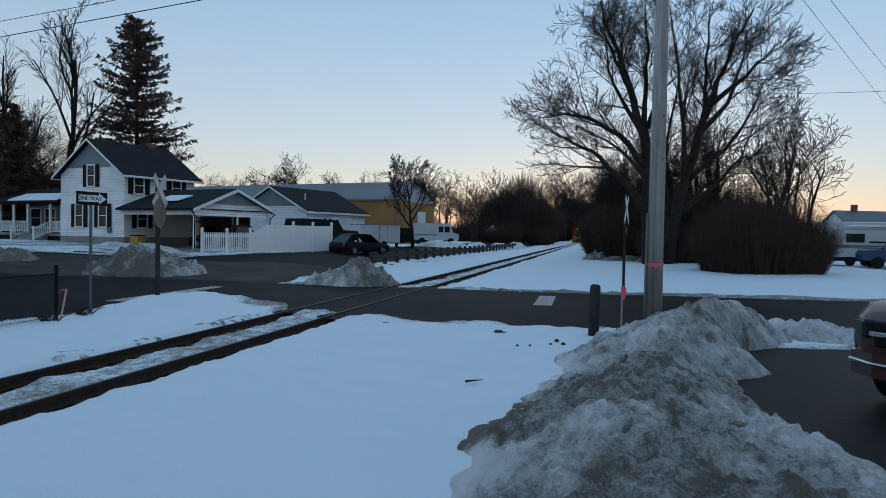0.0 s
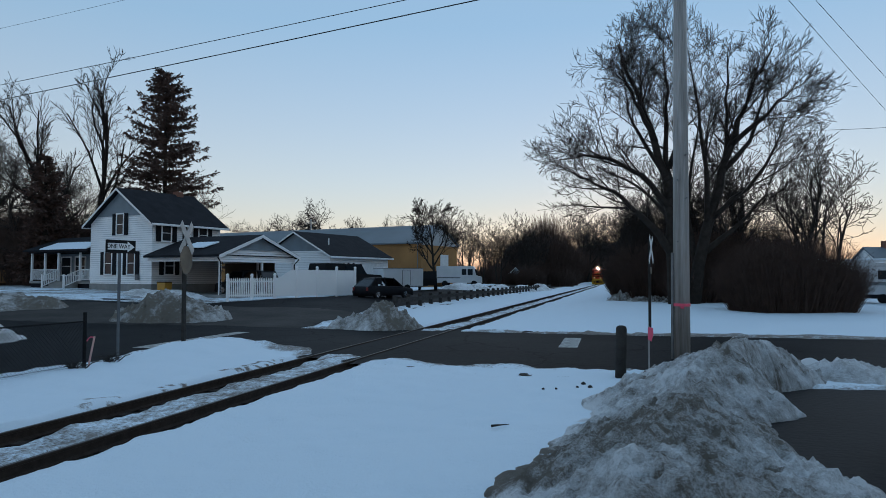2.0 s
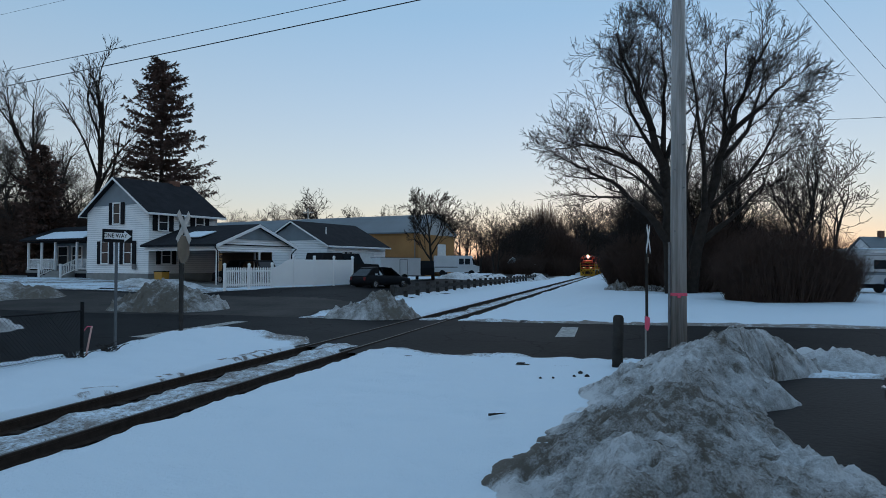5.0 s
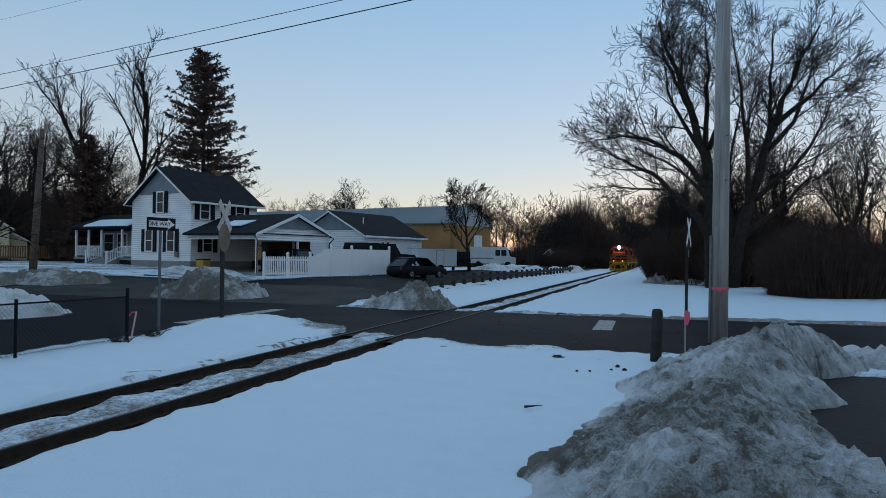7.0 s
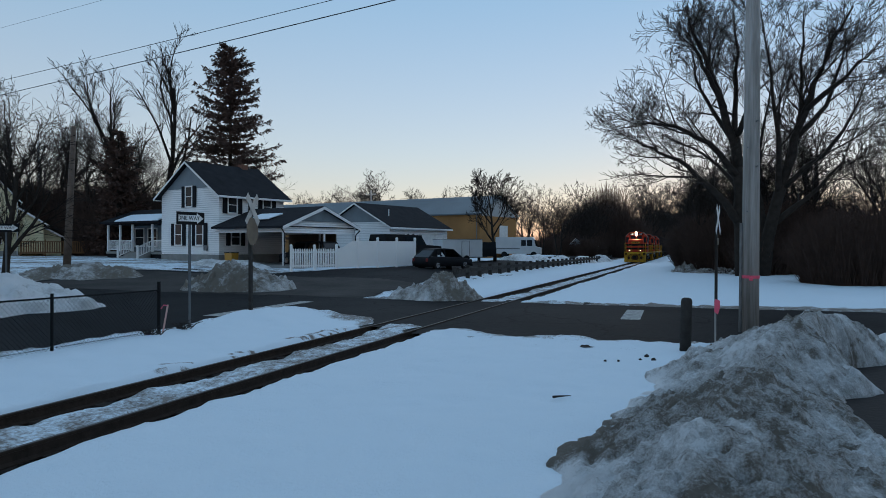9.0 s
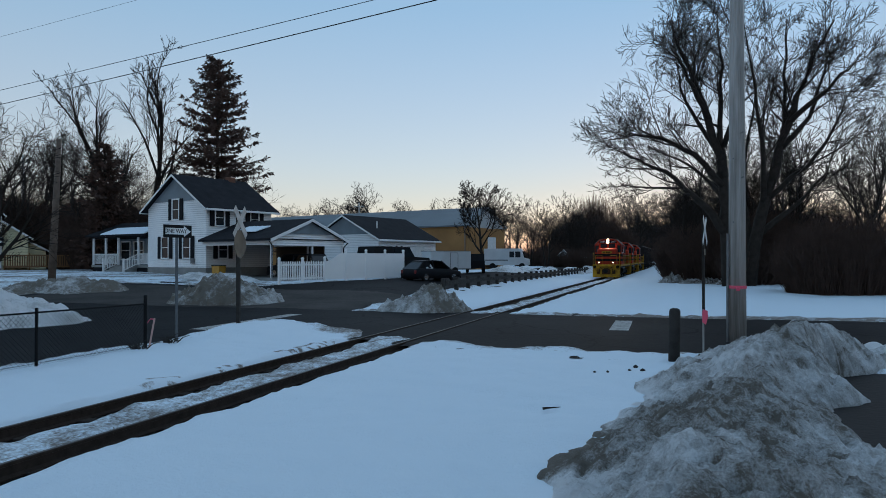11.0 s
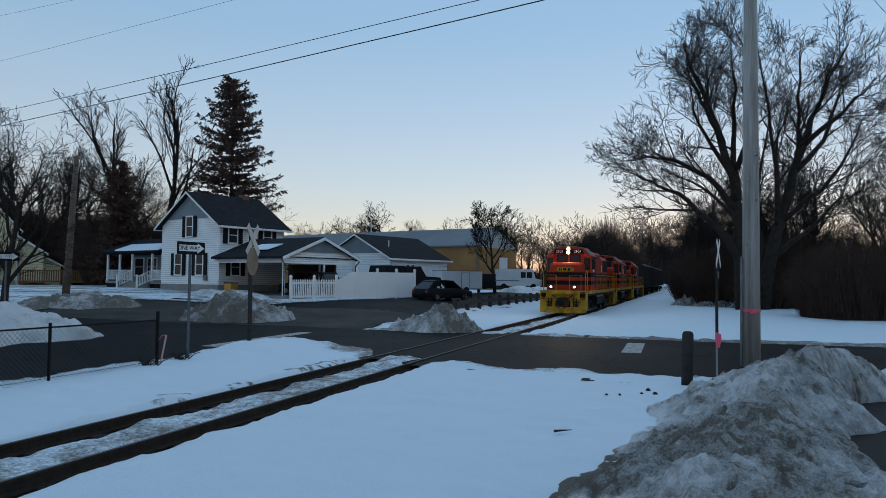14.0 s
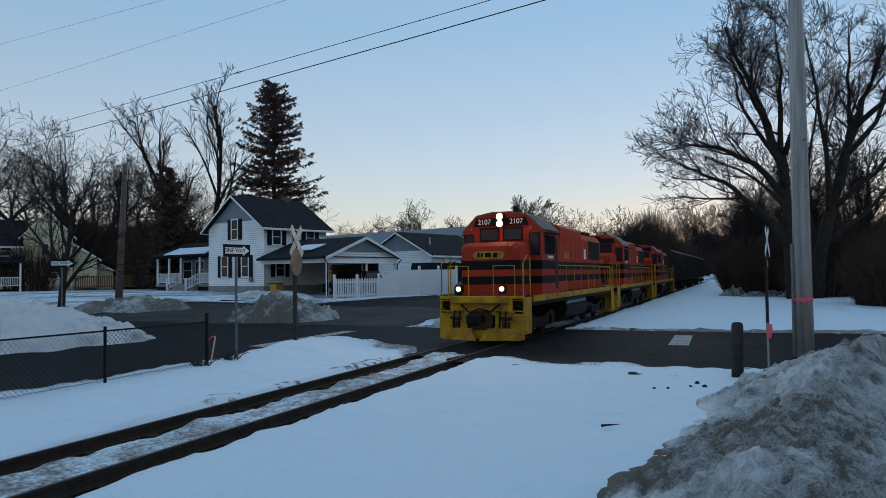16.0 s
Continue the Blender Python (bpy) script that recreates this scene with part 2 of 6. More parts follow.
class Mesh:
    """Gathers faces of one part."""

    def __init__(self):
        self.v, self.f, self.m = [], [], Matrix.Identity(4)

    def add(self, vs, fs):
        k = len(self.v)
        self.v += [tuple(self.m @ Vector(p)) for p in vs]
        self.f += [tuple(i + k for i in f) for f in fs]
        return self

    def box(self, x0, x1, y0, y1, z0, z1, c=0.0):
        """A box, with chamfered edges where c is given."""
        if not c:
            vs = [(x, y, z) for z in (z0, z1) for x, y in ((x0, y0), (x1, y0), (x1, y1), (x0, y1))]
            return self.add(vs, [(3, 2, 1, 0), (4, 5, 6, 7), (0, 1, 5, 4), (1, 2, 6, 5), (2, 3, 7, 6), (3, 0, 4, 7)])
        vs = []
        ring = lambda e, z: [(x0 + e, y0 + c, z), (x0 + c, y0 + e, z), (x1 - c, y0 + e, z), (x1 - e, y0 + c, z),
                             (x1 - e, y1 - c, z), (x1 - c, y1 - e, z), (x0 + c, y1 - e, z), (x0 + e, y1 - c, z)]
        for e, z in ((c, z0), (0, z0 + c), (0, z1 - c), (c, z1)):
            vs += ring(e, z)
        return self.add(vs, self.rings(4, 8))

    @staticmethod
    def rings(k, n, caps=True):
        fs = [(a * n + i, a * n + (i + 1) % n, (a + 1) * n + (i + 1) % n, (a + 1) * n + i) for a in range(k - 1) for i in range(n)]
        if caps:
            fs += [tuple(range(n))[::-1], tuple((k - 1) * n + i for i in range(n))]
        return fs

    def tube(self, pts, rs, n=8, caps=True):
        """A round tube through points with radii."""
        pts = [Vector(p) for p in pts]
        if isinstance(rs, (int, float)):
            rs = [rs] * len(pts)
        vs = []
        for i, p in enumerate(pts):
            d = (pts[min(i + 1, len(pts) - 1)] - pts[max(i - 1, 0)]).normalized()
            a = d.cross(Vector((0.31, 0.2, 0.93)) if abs(d.z) < 0.9 else Vector((1, 0, 0))).normalized()
            b = d.cross(a)
            vs += [p + (a * math.cos(2 * math.pi * j / n) + b * math.sin(2 * math.pi * j / n)) * rs[i] for j in range(n)]
        return self.add(vs, self.rings(len(pts), n, caps))

    def prism(self, prof, a, b, axis="y"):
        """A closed outline pushed from a to b along an axis; outline coordinates are the two other axes in order."""
        put = {"x": lambda p, s: (s, p[0], p[1]), "y": lambda p, s: (p[0], s, p[1]), "z": lambda p, s: (p[0], p[1], s)}[axis]
        return self.add([put(p, s) for s in (a, b) for p in prof], self.rings(2, len(prof)))

    def build(self, name, smooth=False):
        me = bpy.data.meshes.new(name)
        me.from_pydata(self.v, [], self.f)
        bm = bmesh.new()
        bm.from_mesh(me)
        bmesh.ops.recalc_face_normals(bm, faces=bm.faces)
        bm.to_mesh(me)
        bm.free()
        if smooth:
            me.polygons.foreach_set("use_smooth", [True] * len(me.polygons))
        return me


def part(name, mesh, material, parent=None, label="", smooth=False, at=None):
    """Links a Mesh (or mesh data) as one object under its thing."""
    me = mesh.build(name, smooth) if isinstance(mesh, Mesh) else mesh
    if material and not me.materials:
        me.materials.append(material)
    ob = new(name, me)
    if parent:
        ob.parent = parent
    if at:
        ob.matrix_basis = at
    if label:
        tagged(ob, label)
    return ob


def thing(name, m, label, category, group="", kind=""):
    ob = new(name)
    ob.matrix_basis = m
    return tagged(ob, label, category, group, kind)


def box(*a, **k):
    return Mesh().box(*a, **k)


def cyl(p, q, r, n=10, r2=None):
    return Mesh().tube([p, q], [r, r if r2 is None else r2], n)


def smooth01(v, a, b):
    t = min(1.0, max(0.0, (v - a) / (b - a)))
    return t * t * (3 - 2 * t)


def cells(x, y, s, seed=0.0):
    """Rounded clods: 1 in the middle of a clod, 0 in the cracks."""
    d, _ = noise.voronoi((x * s + seed, y * s, seed))
    return max(0.0, 1.0 - 1.6 * d[0])


def fbm(x, y, s, o=4, seed=0.0):
    return noise.fractal((x * s + seed, y * s - seed, seed), 0.9, 2.1, o)


def text_mesh(s, size, depth=0.004):
    cu = bpy.data.curves.new("text", "FONT")
    cu.body, cu.size, cu.extrude = s, size, depth
    cu.align_x, cu.align_y = "CENTER", "CENTER"
    ob = bpy.data.objects.new("text", cu)
    scene.collection.objects.link(ob)
    me = bpy.data.meshes.new_from_object(ob.evaluated_get(bpy.context.evaluated_depsgraph_get()))
    bpy.data.objects.remove(ob)
    return me

# ---- ground, road, track ----
GAUGE = 1.505  # rail to rail
LEAD = 0.0285  # the track draws to the right as it goes


def track_x(y):
    """Middle of the track."""
    return -7.85 + LEAD * y



def base(x, y):
    """Height of the bare ground."""
    yy = min(y, 420.0)
    left = smooth01(-x, 9.5, 17) * (0.74 * smooth01(yy, 26, 45) + 0.45 * smooth01(-x, 22, 44) * smooth01(yy, 12, 40))
    right = 0.3 * smooth01(yy, 30, 52) * smooth01(x, -5.5, 3)
    return left + right


def paved(x, y):
    """How far inside the asphalt a point lies, in metres (below zero outside)."""
    wob = 0.35 * fbm(x, y, 0.35, 3, 3.0) + 0.12 * fbm(x, y, 1.6, 3, 7.0)
    near = 17.4 + 0.75 * smooth01(-x, 3.0, 5.5) + 0.75 * smooth01(-x, 6.0, 7.0) + 1.5 * smooth01(-x, 8.2, 9.2)
    far = 27.6 + 0.5 * smooth01(x, -2, 8)
    cross = min(y - near, far - y)
    street = min(x + 22.5, -13.0 - x - 0.6 * smooth01(y, 18, 8), 34.5 - y)
    tx = track_x(y)
    lane = min(x - tx + 13.0, tx - 6.4 - x, y - 40, 160 - y)
    apron = min(x + 38, -13.5 - x, y - 24, 37.2 - y)
    drive = min((x + 23.4) * 0.883 - (y - 39.6) * 0.47 - 0.4, tx - 6.4 - x, y - 30, 50 - y)
    lot = min(x - 1.6, 15.4 - y, 18 - x)
    return max(cross, street, lane, apron, drive, lot) + wob


def ground_height(x, y):
    z = base(x, y)
    p = paved(x, y)
    dx = x - track_x(y)
    in_road = smooth01(p, -0.35, 0.15)
    depth = 0.13 + 0.05 * fbm(x, y, 0.25, 3, 1.0) + 0.045 * fbm(x, y, 1.0, 4, 5.0) + 0.03 * fbm(x, y, 3.2, 3, 15.0) - 0.05 * smooth01(cells(x, y, 1.15, 4.0), 0.62, 0.9) * smooth01(fbm(x, y, 0.3, 2, 21.0), 0.0, 0.5)
    # bank along the fence side of the track
    depth += 0.29 * math.exp(-((x + 11.7) / 1.4) ** 2) * smooth01(y, 15.0, 18.4) * (1 - smooth01(y, 19.5, 21.5))
    depth += 0.07 * math.exp(-((x + 11.3) / 1.2) ** 2) * (1 - smooth01(y, 17, 19))
    a = abs(abs(dx) - GAUGE / 2)  # distance to the nearer rail
    snow = z + depth - 0.14
    if abs(dx) < GAUGE / 2:
        snow = z - 0.1 + 0.09 * smooth01(p, -2.4, -1.0) + 0.05 * fbm(x, y, 0.9, 4, 2.0) + 0.045 * fbm(x, y, 3.5, 4, 8.0)
    wide = 0.2 if abs(dx) > GAUGE / 2 and dx > 0 else 0.06 if dx < -GAUGE / 2 else 0.0
    trough = 1 - smooth01(a, 0.16 + 0.5 * wide + 0.06 * fbm(x, y, 1.1, 3, 9.0), 0.34 + wide + 0.1 * fbm(x, y, 0.8, 3, 4.0))
    trough *= 1 - 0.8 * smooth01(p, -1.6, -0.6)
    snow = snow * (1 - trough) + (z - 0.3) * trough
    berm = math.exp(-((p + 0.45) / 0.3) ** 2) * (0.03 + 0.1 * abs(fbm(x, y, 1.3, 4, 12.0))) * (abs(dx) > 1.6)
    snow += berm
    return snow * (1 - in_road) + (z - 0.1) * in_road


def spaced(lo, hi, a, b, step, grow):
    """Grid lines: even between a and b, wider and wider outside."""
    mid = list(np.arange(a, b, step))
    out, s, p = [], step, b
    while p < hi:
        out.append(p)
        s *= grow
        p += s
    out.append(hi)
    pre, s, p = [], step, a
    while True:
        s *= grow
        p -= s
        if p < lo:
            pre.append(lo)
            break
        pre.append(p)
    return [float(q) for q in pre[::-1] + mid + out]


def sheet(name, xs, ys, height, material, dirt=None, keep=None):
    """A sheet of ground over grid lines."""
    idx, vs, fs, dv = {}, [], [], []
    for j, y in enumerate(ys):
        for i, x in enumerate(xs):
            idx[i, j] = len(vs)
            vs.append((x, y, height(x, y)))
            dv.append(dirt(x, y) if dirt else 0.0)
    for j in range(len(ys) - 1):
        for i in range(len(xs) - 1):
            if keep is None or keep((xs[i] + xs[i + 1]) / 2, (ys[j] + ys[j + 1]) / 2):
                fs.append((idx[i, j], idx[i + 1, j], idx[i + 1, j + 1], idx[i, j + 1]))
    me = bpy.data.meshes.new(name)
    me.from_pydata(vs, [], fs)
    at = me.attributes.new("dirt", "FLOAT", "POINT")
    at.data.foreach_set("value", dv)
    me.polygons.foreach_set("use_smooth", [True] * len(me.polygons))
    me.materials.append(material)
    return new(name, me)


def ground_dirt(x, y):
    p = paved(x, y)
    d = 0.75 * smooth01(p, -1.3, 0.0)
    if -13.0 < x < -8.4 and y > 15:  # grit thrown up on the corner of the verge
        d = max(d, 0.85 * smooth01(p, -2.6, -0.6) * smooth01(x, -11.2, -9.8))
    if y > 27 and x > -4:  # ploughed-up grime past the street
        d = max(d, 0.85 * smooth01(p, -1.9, -0.4))
    if x < -24 and y > 26:  # trodden, half-melted lawns
        d = max(d, 0.6 + 0.55 * fbm(x, y, 0.45, 4, 41.0))
    dx = abs(x - track_x(y))
    if dx < 0.8:
        d = max(d, 0.62 + 0.2 * fbm(x, y, 0.6, 3, 5.0))
    d = max(d, 1.0 * (1 - smooth01(abs(dx - 1.2), 0.1, 0.55)) * smooth01(fbm(x, y, 0.5, 3, 6.0) + 1.0 * fbm(x, y, 4.5, 4, 16.0), 0.0, 0.3) * smooth01(y, 9, 11.5) * (1 - smooth01(y, 17, 18.5)) * (x < track_x(y)))
    return d


gx = spaced(-2500, 2500, -14.5, 4.0, 0.14, 1.09)
gy = spaced(-400, 4000, 4.0, 30.0, 0.14, 1.07)
tagged(sheet("ground", gx, gy, ground_height, SNOW, ground_dirt), "flat crusted snow cover over the lawns and verges", "snow ground", kind="structure")
rx = spaced(-34, 60, -14, 4, 0.5, 1.1)
ry = spaced(-30, 330, 4, 30, 0.5, 1.08)
tagged(sheet("road", rx, ry, lambda x, y: base(x, y) - 0.03, ASPHALT, None, lambda x, y: paved(x, y) > -1.2),
       "worn dark grey asphalt street crossing the railway", "road", kind="structure")


lx = [1.0 + 0.25 * i for i in range(72)]
ly = [-30 + 0.5 * i for i in range(94)]
tagged(sheet("parking_lot", lx, ly, lambda x, y: base(x, y) - 0.02, WET, None, lambda x, y: min(x - 1.6, 15.6 - y, 18 - x) > 0.2),
       "wet black asphalt of the parking lot", "parking lot", kind="structure")


def rail_z(y):
    return 0.0


def forecourt(x, y):
    """Inside the worn driveway before the white house and its carport."""
    wob = 0.4 * fbm(x, y, 0.4, 3, 13.0)
    return min(x + 33, -10.6 - x - 0.25 * (y - 27), y - 27.8, 36.6 - y) + wob


fx = [-34 + 0.25 * i for i in range(100)]
fy = [27 + 0.25 * i for i in range(46)]
tagged(sheet("driveway", fx, fy, lambda x, y: base(x, y) - 0.022, DRIVE, None, lambda x, y: forecourt(x, y) > 0 and paved(x, y) > 0),
       "worn grey-brown driveway pavement with tyre grime", "driveway", kind="structure")

# track: one thing with two rails and its ties
track = thing("railway_track", Matrix.Identity(4), "single rusty railway track half buried in snow", "railway track", kind="structure")
prof = [(-0.07, -0.18), (0.07, -0.18), (0.07, -0.165), (0.012, -0.14), (0.012, -0.045), (0.036, -0.035), (0.036, -0.004), (0.03, 0.0), (-0.03, 0.0),
        (-0.036, -0.004), (-0.036, -0.035), (-0.012, -0.045), (-0.012, -0.14), (-0.07, -0.165)]
for s in (-1, 1):
    x0 = s * GAUGE / 2
    m = Mesh()
    n = len(prof)
    m.add([(track_x(y) + x0 + px, y, rail_z(y) + pz) for y in (-40.0, 410.0) for px, pz in prof], Mesh.rings(2, n))
    rail = part("rail", m, STEEL, track)
    head = Mesh()
    head.add([(track_x(y) + x0 + px, y, rail_z(y) + pz) for y in (-40.0, 410.0) for px, pz in ((-0.022, 0.001), (0.022, 0.001), (0.022, 0.003), (-0.022, 0.003))], Mesh.rings(2, 4))
    part("running_surface", head, SHINE, rail, "worn shiny rail head")
bed = Mesh()
bed.add([(track_x(y) + px, y, rail_z(y) + pz) for y in (-40.0, 410.0) for px, pz in ((-1.9, -0.5), (-1.25, -0.215), (1.25, -0.215), (1.9, -0.5))], Mesh.rings(2, 4))
part("ballast", bed, BALLAST, track, "dark dirty ballast")
tie = box(-1.3, 1.3, -0.11, 0.11, -0.3, -0.175, c=0.012).build("tie")
tie.materials.append(TIE)
for i in range(28):
    y = 3.0 + 0.54 * i
    part("tie", tie, None, track, at=pose(track_x(y) + 0.05 * math.sin(i * 7.1), y, rail_z(y) + 0.012 * math.sin(i * 3.3), 0, 0, -1.6 + 1.2 * math.sin(i * 5.7)))


def stop_bar(x, y0, y1, w):
    m = Mesh()
    ys = [y0 + (y1 - y0) * i / 8 for i in range(9)]
    m.add([(x + s * w, y, base(x, y) - 0.024) for y in ys for s in (-0.5, 0.5)], [(2 * i, 2 * i + 1, 2 * i + 3, 2 * i + 2) for i in range(8)])
    tagged(part("stop_line", m, PAINT), "worn white stop line painted on asphalt", "road marking", kind="structure")


stop_bar(-1.25, 22.5, 26.0, 0.6)
stop_bar(-14.2, 19.0, 25.3, 0.6)


def snow_bank(label, blobs, step, rough, dirt, m=PILE, seed=0.0):
    """A ploughed heap: overlapping humps (x, y, height, rx, ry) with lumpy relief."""
    x0 = min(b[0] - 2.2 * b[3] for b in blobs)
    x1 = max(b[0] + 2.2 * b[3] for b in blobs)
    y0 = min(b[1] - 2.2 * b[4] for b in blobs)
    y1 = max(b[1] + 2.2 * b[4] for b in blobs)

    def h(x, y):
        t = 0.0
        for bx, by, bh, ax, ay in blobs:
            r = math.hypot((x - bx) / ax, (y - by) / ay) + 0.2 * fbm(x, y, 0.9, 3, seed + 2.0)
            up = bh * max(0.0, 1 - (max(r, 0.0) / 1.4) ** 1.45)
            t = max(t, up) + 0.1 * min(t, up)
        lump = rough * (0.5 * cells(x, y, 2.6, seed) + 0.35 * cells(x, y, 5.5, seed + 1) + 0.75 * fbm(x, y, 0.9, 4, seed) + 0.55 * abs(fbm(x, y, 2.7, 4, seed + 5)) + 0.3 * fbm(x, y, 7.0, 4, seed + 8) + 0.22 * fbm(x, y, 17.0, 3, seed + 4)) * smooth01(t, 0.0, 0.3)
        return base(x, y) - 0.14 + t + lump
    xs = [x0 + step * i for i in range(int((x1 - x0) / step) + 1)]
    ys = [y0 + step * i for i in range(int((y1 - y0) / step) + 1)]
    ob = sheet("snow_bank", xs, ys, h, m, lambda x, y: dirt + 0.45 * fbm(x, y, 0.45, 3, seed + 3) + 0.25 * fbm(x, y, 2.4, 3, seed + 6), lambda x, y: h(x, y) > base(x, y) - 0.12)
    return tagged(ob, label, "snow bank")


def plowed_ridge():
    """The long bank by the lot: a ridge with its own foot line on each side."""
    ys_ = (3.6, 4.6, 6.2, 7.1, 7.4, 7.8, 8.5, 9.3, 10.2, 11.0, 11.7, 12.4, 13.0, 13.8, 14.6, 15.8, 16.8, 17.8)
    left = (-1.3, -1.3, -1.18, -1.15, -1.36, -1.36, -1.1, -0.86, -0.78, -0.55, -0.25, -0.5, -0.6, -0.3, -0.05, 0.3, 0.8, 2.2)
    crest = (0.1, 0.15, 0.2, 0.3, 0.4, 0.45, 0.6, 0.8, 0.95, 1.1, 1.3, 1.6, 1.9, 2.3, 2.75, 3.2, 3.6, 4.2)
    right = (2.2, 2.6, 3.0, 3.2, 3.2, 3.1, 2.8, 2.45, 2.35, 2.35, 2.4, 3.2, 2.9, 2.9, 3.1, 4.3, 4.8, 5.0)
    high = (0.0, 0.5, 0.58, 0.56, 0.55, 0.55, 0.56, 0.6, 0.64, 0.7, 0.78, 0.88, 0.96, 1.02, 1.04, 0.86, 0.45, 0.0)

    def h(x, y):
        xl, xc, xr, hh = (float(np.interp(y, ys_, q)) for q in (left, crest, right, high))
        xl += 0.12 * fbm(x, y, 2.0, 4, 2.0)
        xr += 0.2 * fbm(x, y, 1.3, 4, 6.0)
        u = (xc - x) / (xc - xl) if x < xc else (x - xc) / (xr - xc)
        t = hh * ((1 - u) ** 1.1 if x < xc else 1 - u ** 1.35) + 0.07 * (1 - u) ** 0.5 * smooth01(y, 3.6, 4.6) if u < 1.0 else 0.0
        if t <= 0:
            return base(x, y) - 0.3
        lump = 0.15 * fbm(x, y, 0.8, 4, 1.3) + 0.16 * abs(fbm(x, y, 1.9, 4, 6.3)) + 0.06 * fbm(x, y, 6.0, 4, 9.3)
        wx, wy = x + 0.12 * fbm(x, y, 3.0, 2, 31.0), y + 0.12 * fbm(x, y, 3.0, 2, 37.0)
        some = smooth01(fbm(x, y, 1.1, 2, 3.0), -0.3, 0.5)
        lump += 0.06 * some * cells(wx, wy, 3.4, 2.0) + 0.05 * cells(wx, wy, 7.0, 5.0) * (0.4 + some) + 0.045 * cells(wx, wy, 13.0, 8.0) + 0.03 * fbm(x, y, 15.0, 3, 3.0) - 0.08
        return base(x, y) - 0.05 + t + lump * smooth01(t, 0.02, 0.22) - 0.1 * (1 - smooth01(t, 0.0, 0.07))
    step = 0.04
    xs = [-1.8 + step * i for i in range(int(7.2 / step))]
    ys = [3.6 + step * i for i in range(int(14.4 / step))]

    def dirt(x, y):
        foot = x - float(np.interp(y, ys_, left))
        edge = 0.55 * (1 - smooth01(foot, 0.35, 1.0)) * smooth01(foot, -0.1, 0.1) * smooth01(y, 6.9, 7.4) * smooth01(9.6 - y, 0, 0.8)
        clean = 0.75 * (1 - smooth01(foot, 0.1, 0.75)) * (1 - smooth01(y, 6.6, 7.1) * smooth01(9.9 - y, 0, 0.7)) * (1 - smooth01(y, 12.2, 12.8))
        pit = 0.3 * smooth01(abs(fbm(x, y, 6.0, 3, 14.0)), 0.25, 0.6)
        return 0.5 - clean + edge + pit + 0.5 * fbm(x, y, 0.55, 3, 4.3) + 0.3 * fbm(x, y, 2.4, 3, 7.3)
    tagged(sheet("snow_bank", xs, ys, h, PILE, dirt), "long dirty grey ploughed snow bank beside the parking lot", "snow bank")


plowed_ridge()
snow_bank("low dirty snow bank at the mouth of the parking lot", [(5.4, 17.2, 0.42, 1.4, 0.7), (7.4, 17.0, 0.36, 1.7, 0.7), (9.6, 16.8, 0.4, 1.6, 0.8)], 0.07, 0.18, 0.4, seed=7.7)
snow_bank("small clean snow patch on top of the bank", [(4.6, 17.9, 0.5, 0.5, 0.5)], 0.06, 0.05, -0.4, seed=1.7)
snow_bank("grey ploughed snow heap at the edge of the street", [(-9.6, 28.9, 1.12, 1.05, 1.2), (-9.0, 29.1, 0.75, 0.95, 1.0), (-10.6, 28.6, 0.62, 1.1, 0.9)], 0.07, 0.3, 0.85, seed=4.1)
snow_bank("grey ploughed snow heap before the white house", [(-21.1, 30.1, 1.5, 1.3, 1.4), (-19.7, 30.2, 1.0, 1.3, 1.2), (-22.4, 29.9, 0.85, 1.2, 1.1)], 0.08, 0.3, 0.9, seed=6.7)
snow_bank("clean white snow bank across the side street", [(-23.6, 17.0, 1.6, 2.6, 3.2), (-22.3, 19.0, 0.9, 2.0, 2.0), (-27.5, 14.5, 1.7, 3.0, 4.0)], 0.12, 0.3, 0.08, seed=9.2)
snow_bank("low dirty snow heap at the street corner", [(-33.2, 33.0, 0.75, 2.1, 1.6), (-31.6, 33.6, 0.55, 1.2, 1.1), (-35.2, 32.4, 0.6, 2.0, 1.4)], 0.12, 0.24, 1.0, seed=3.3)
snow_bank("low shovelled snow heap beside the house wall", [(-28.9, 41.6, 0.6, 2.2, 1.0), (-31.5, 42.2, 0.5, 1.6, 0.9)], 0.18, 0.15, 0.25, seed=5.3)
snow_bank("low rubbly snow bank along the lane", [(-16.8, 78, 0.7, 1.6, 2.0), (-15.6, 84, 0.6, 1.4, 2.4), (-13.6, 91, 0.6, 1.3, 2.4), (-11.8, 100, 0.8, 1.3, 3.0), (-10.6, 110, 0.9, 1.4, 3.5)], 0.25, 0.3, 0.2, seed=8.3)
snow_bank("low crusted snow mound beside the track", [(1.3, 60, 0.5, 1.2, 1.2), (3.4, 57.5, 0.34, 1.2, 0.9), (2.2, 56.5, 0.3, 0.9, 0.7), (5.2, 55.5, 0.28, 1.4, 0.8)], 0.1, 0.45, 0.8, seed=2.9)

# ---- trees ----


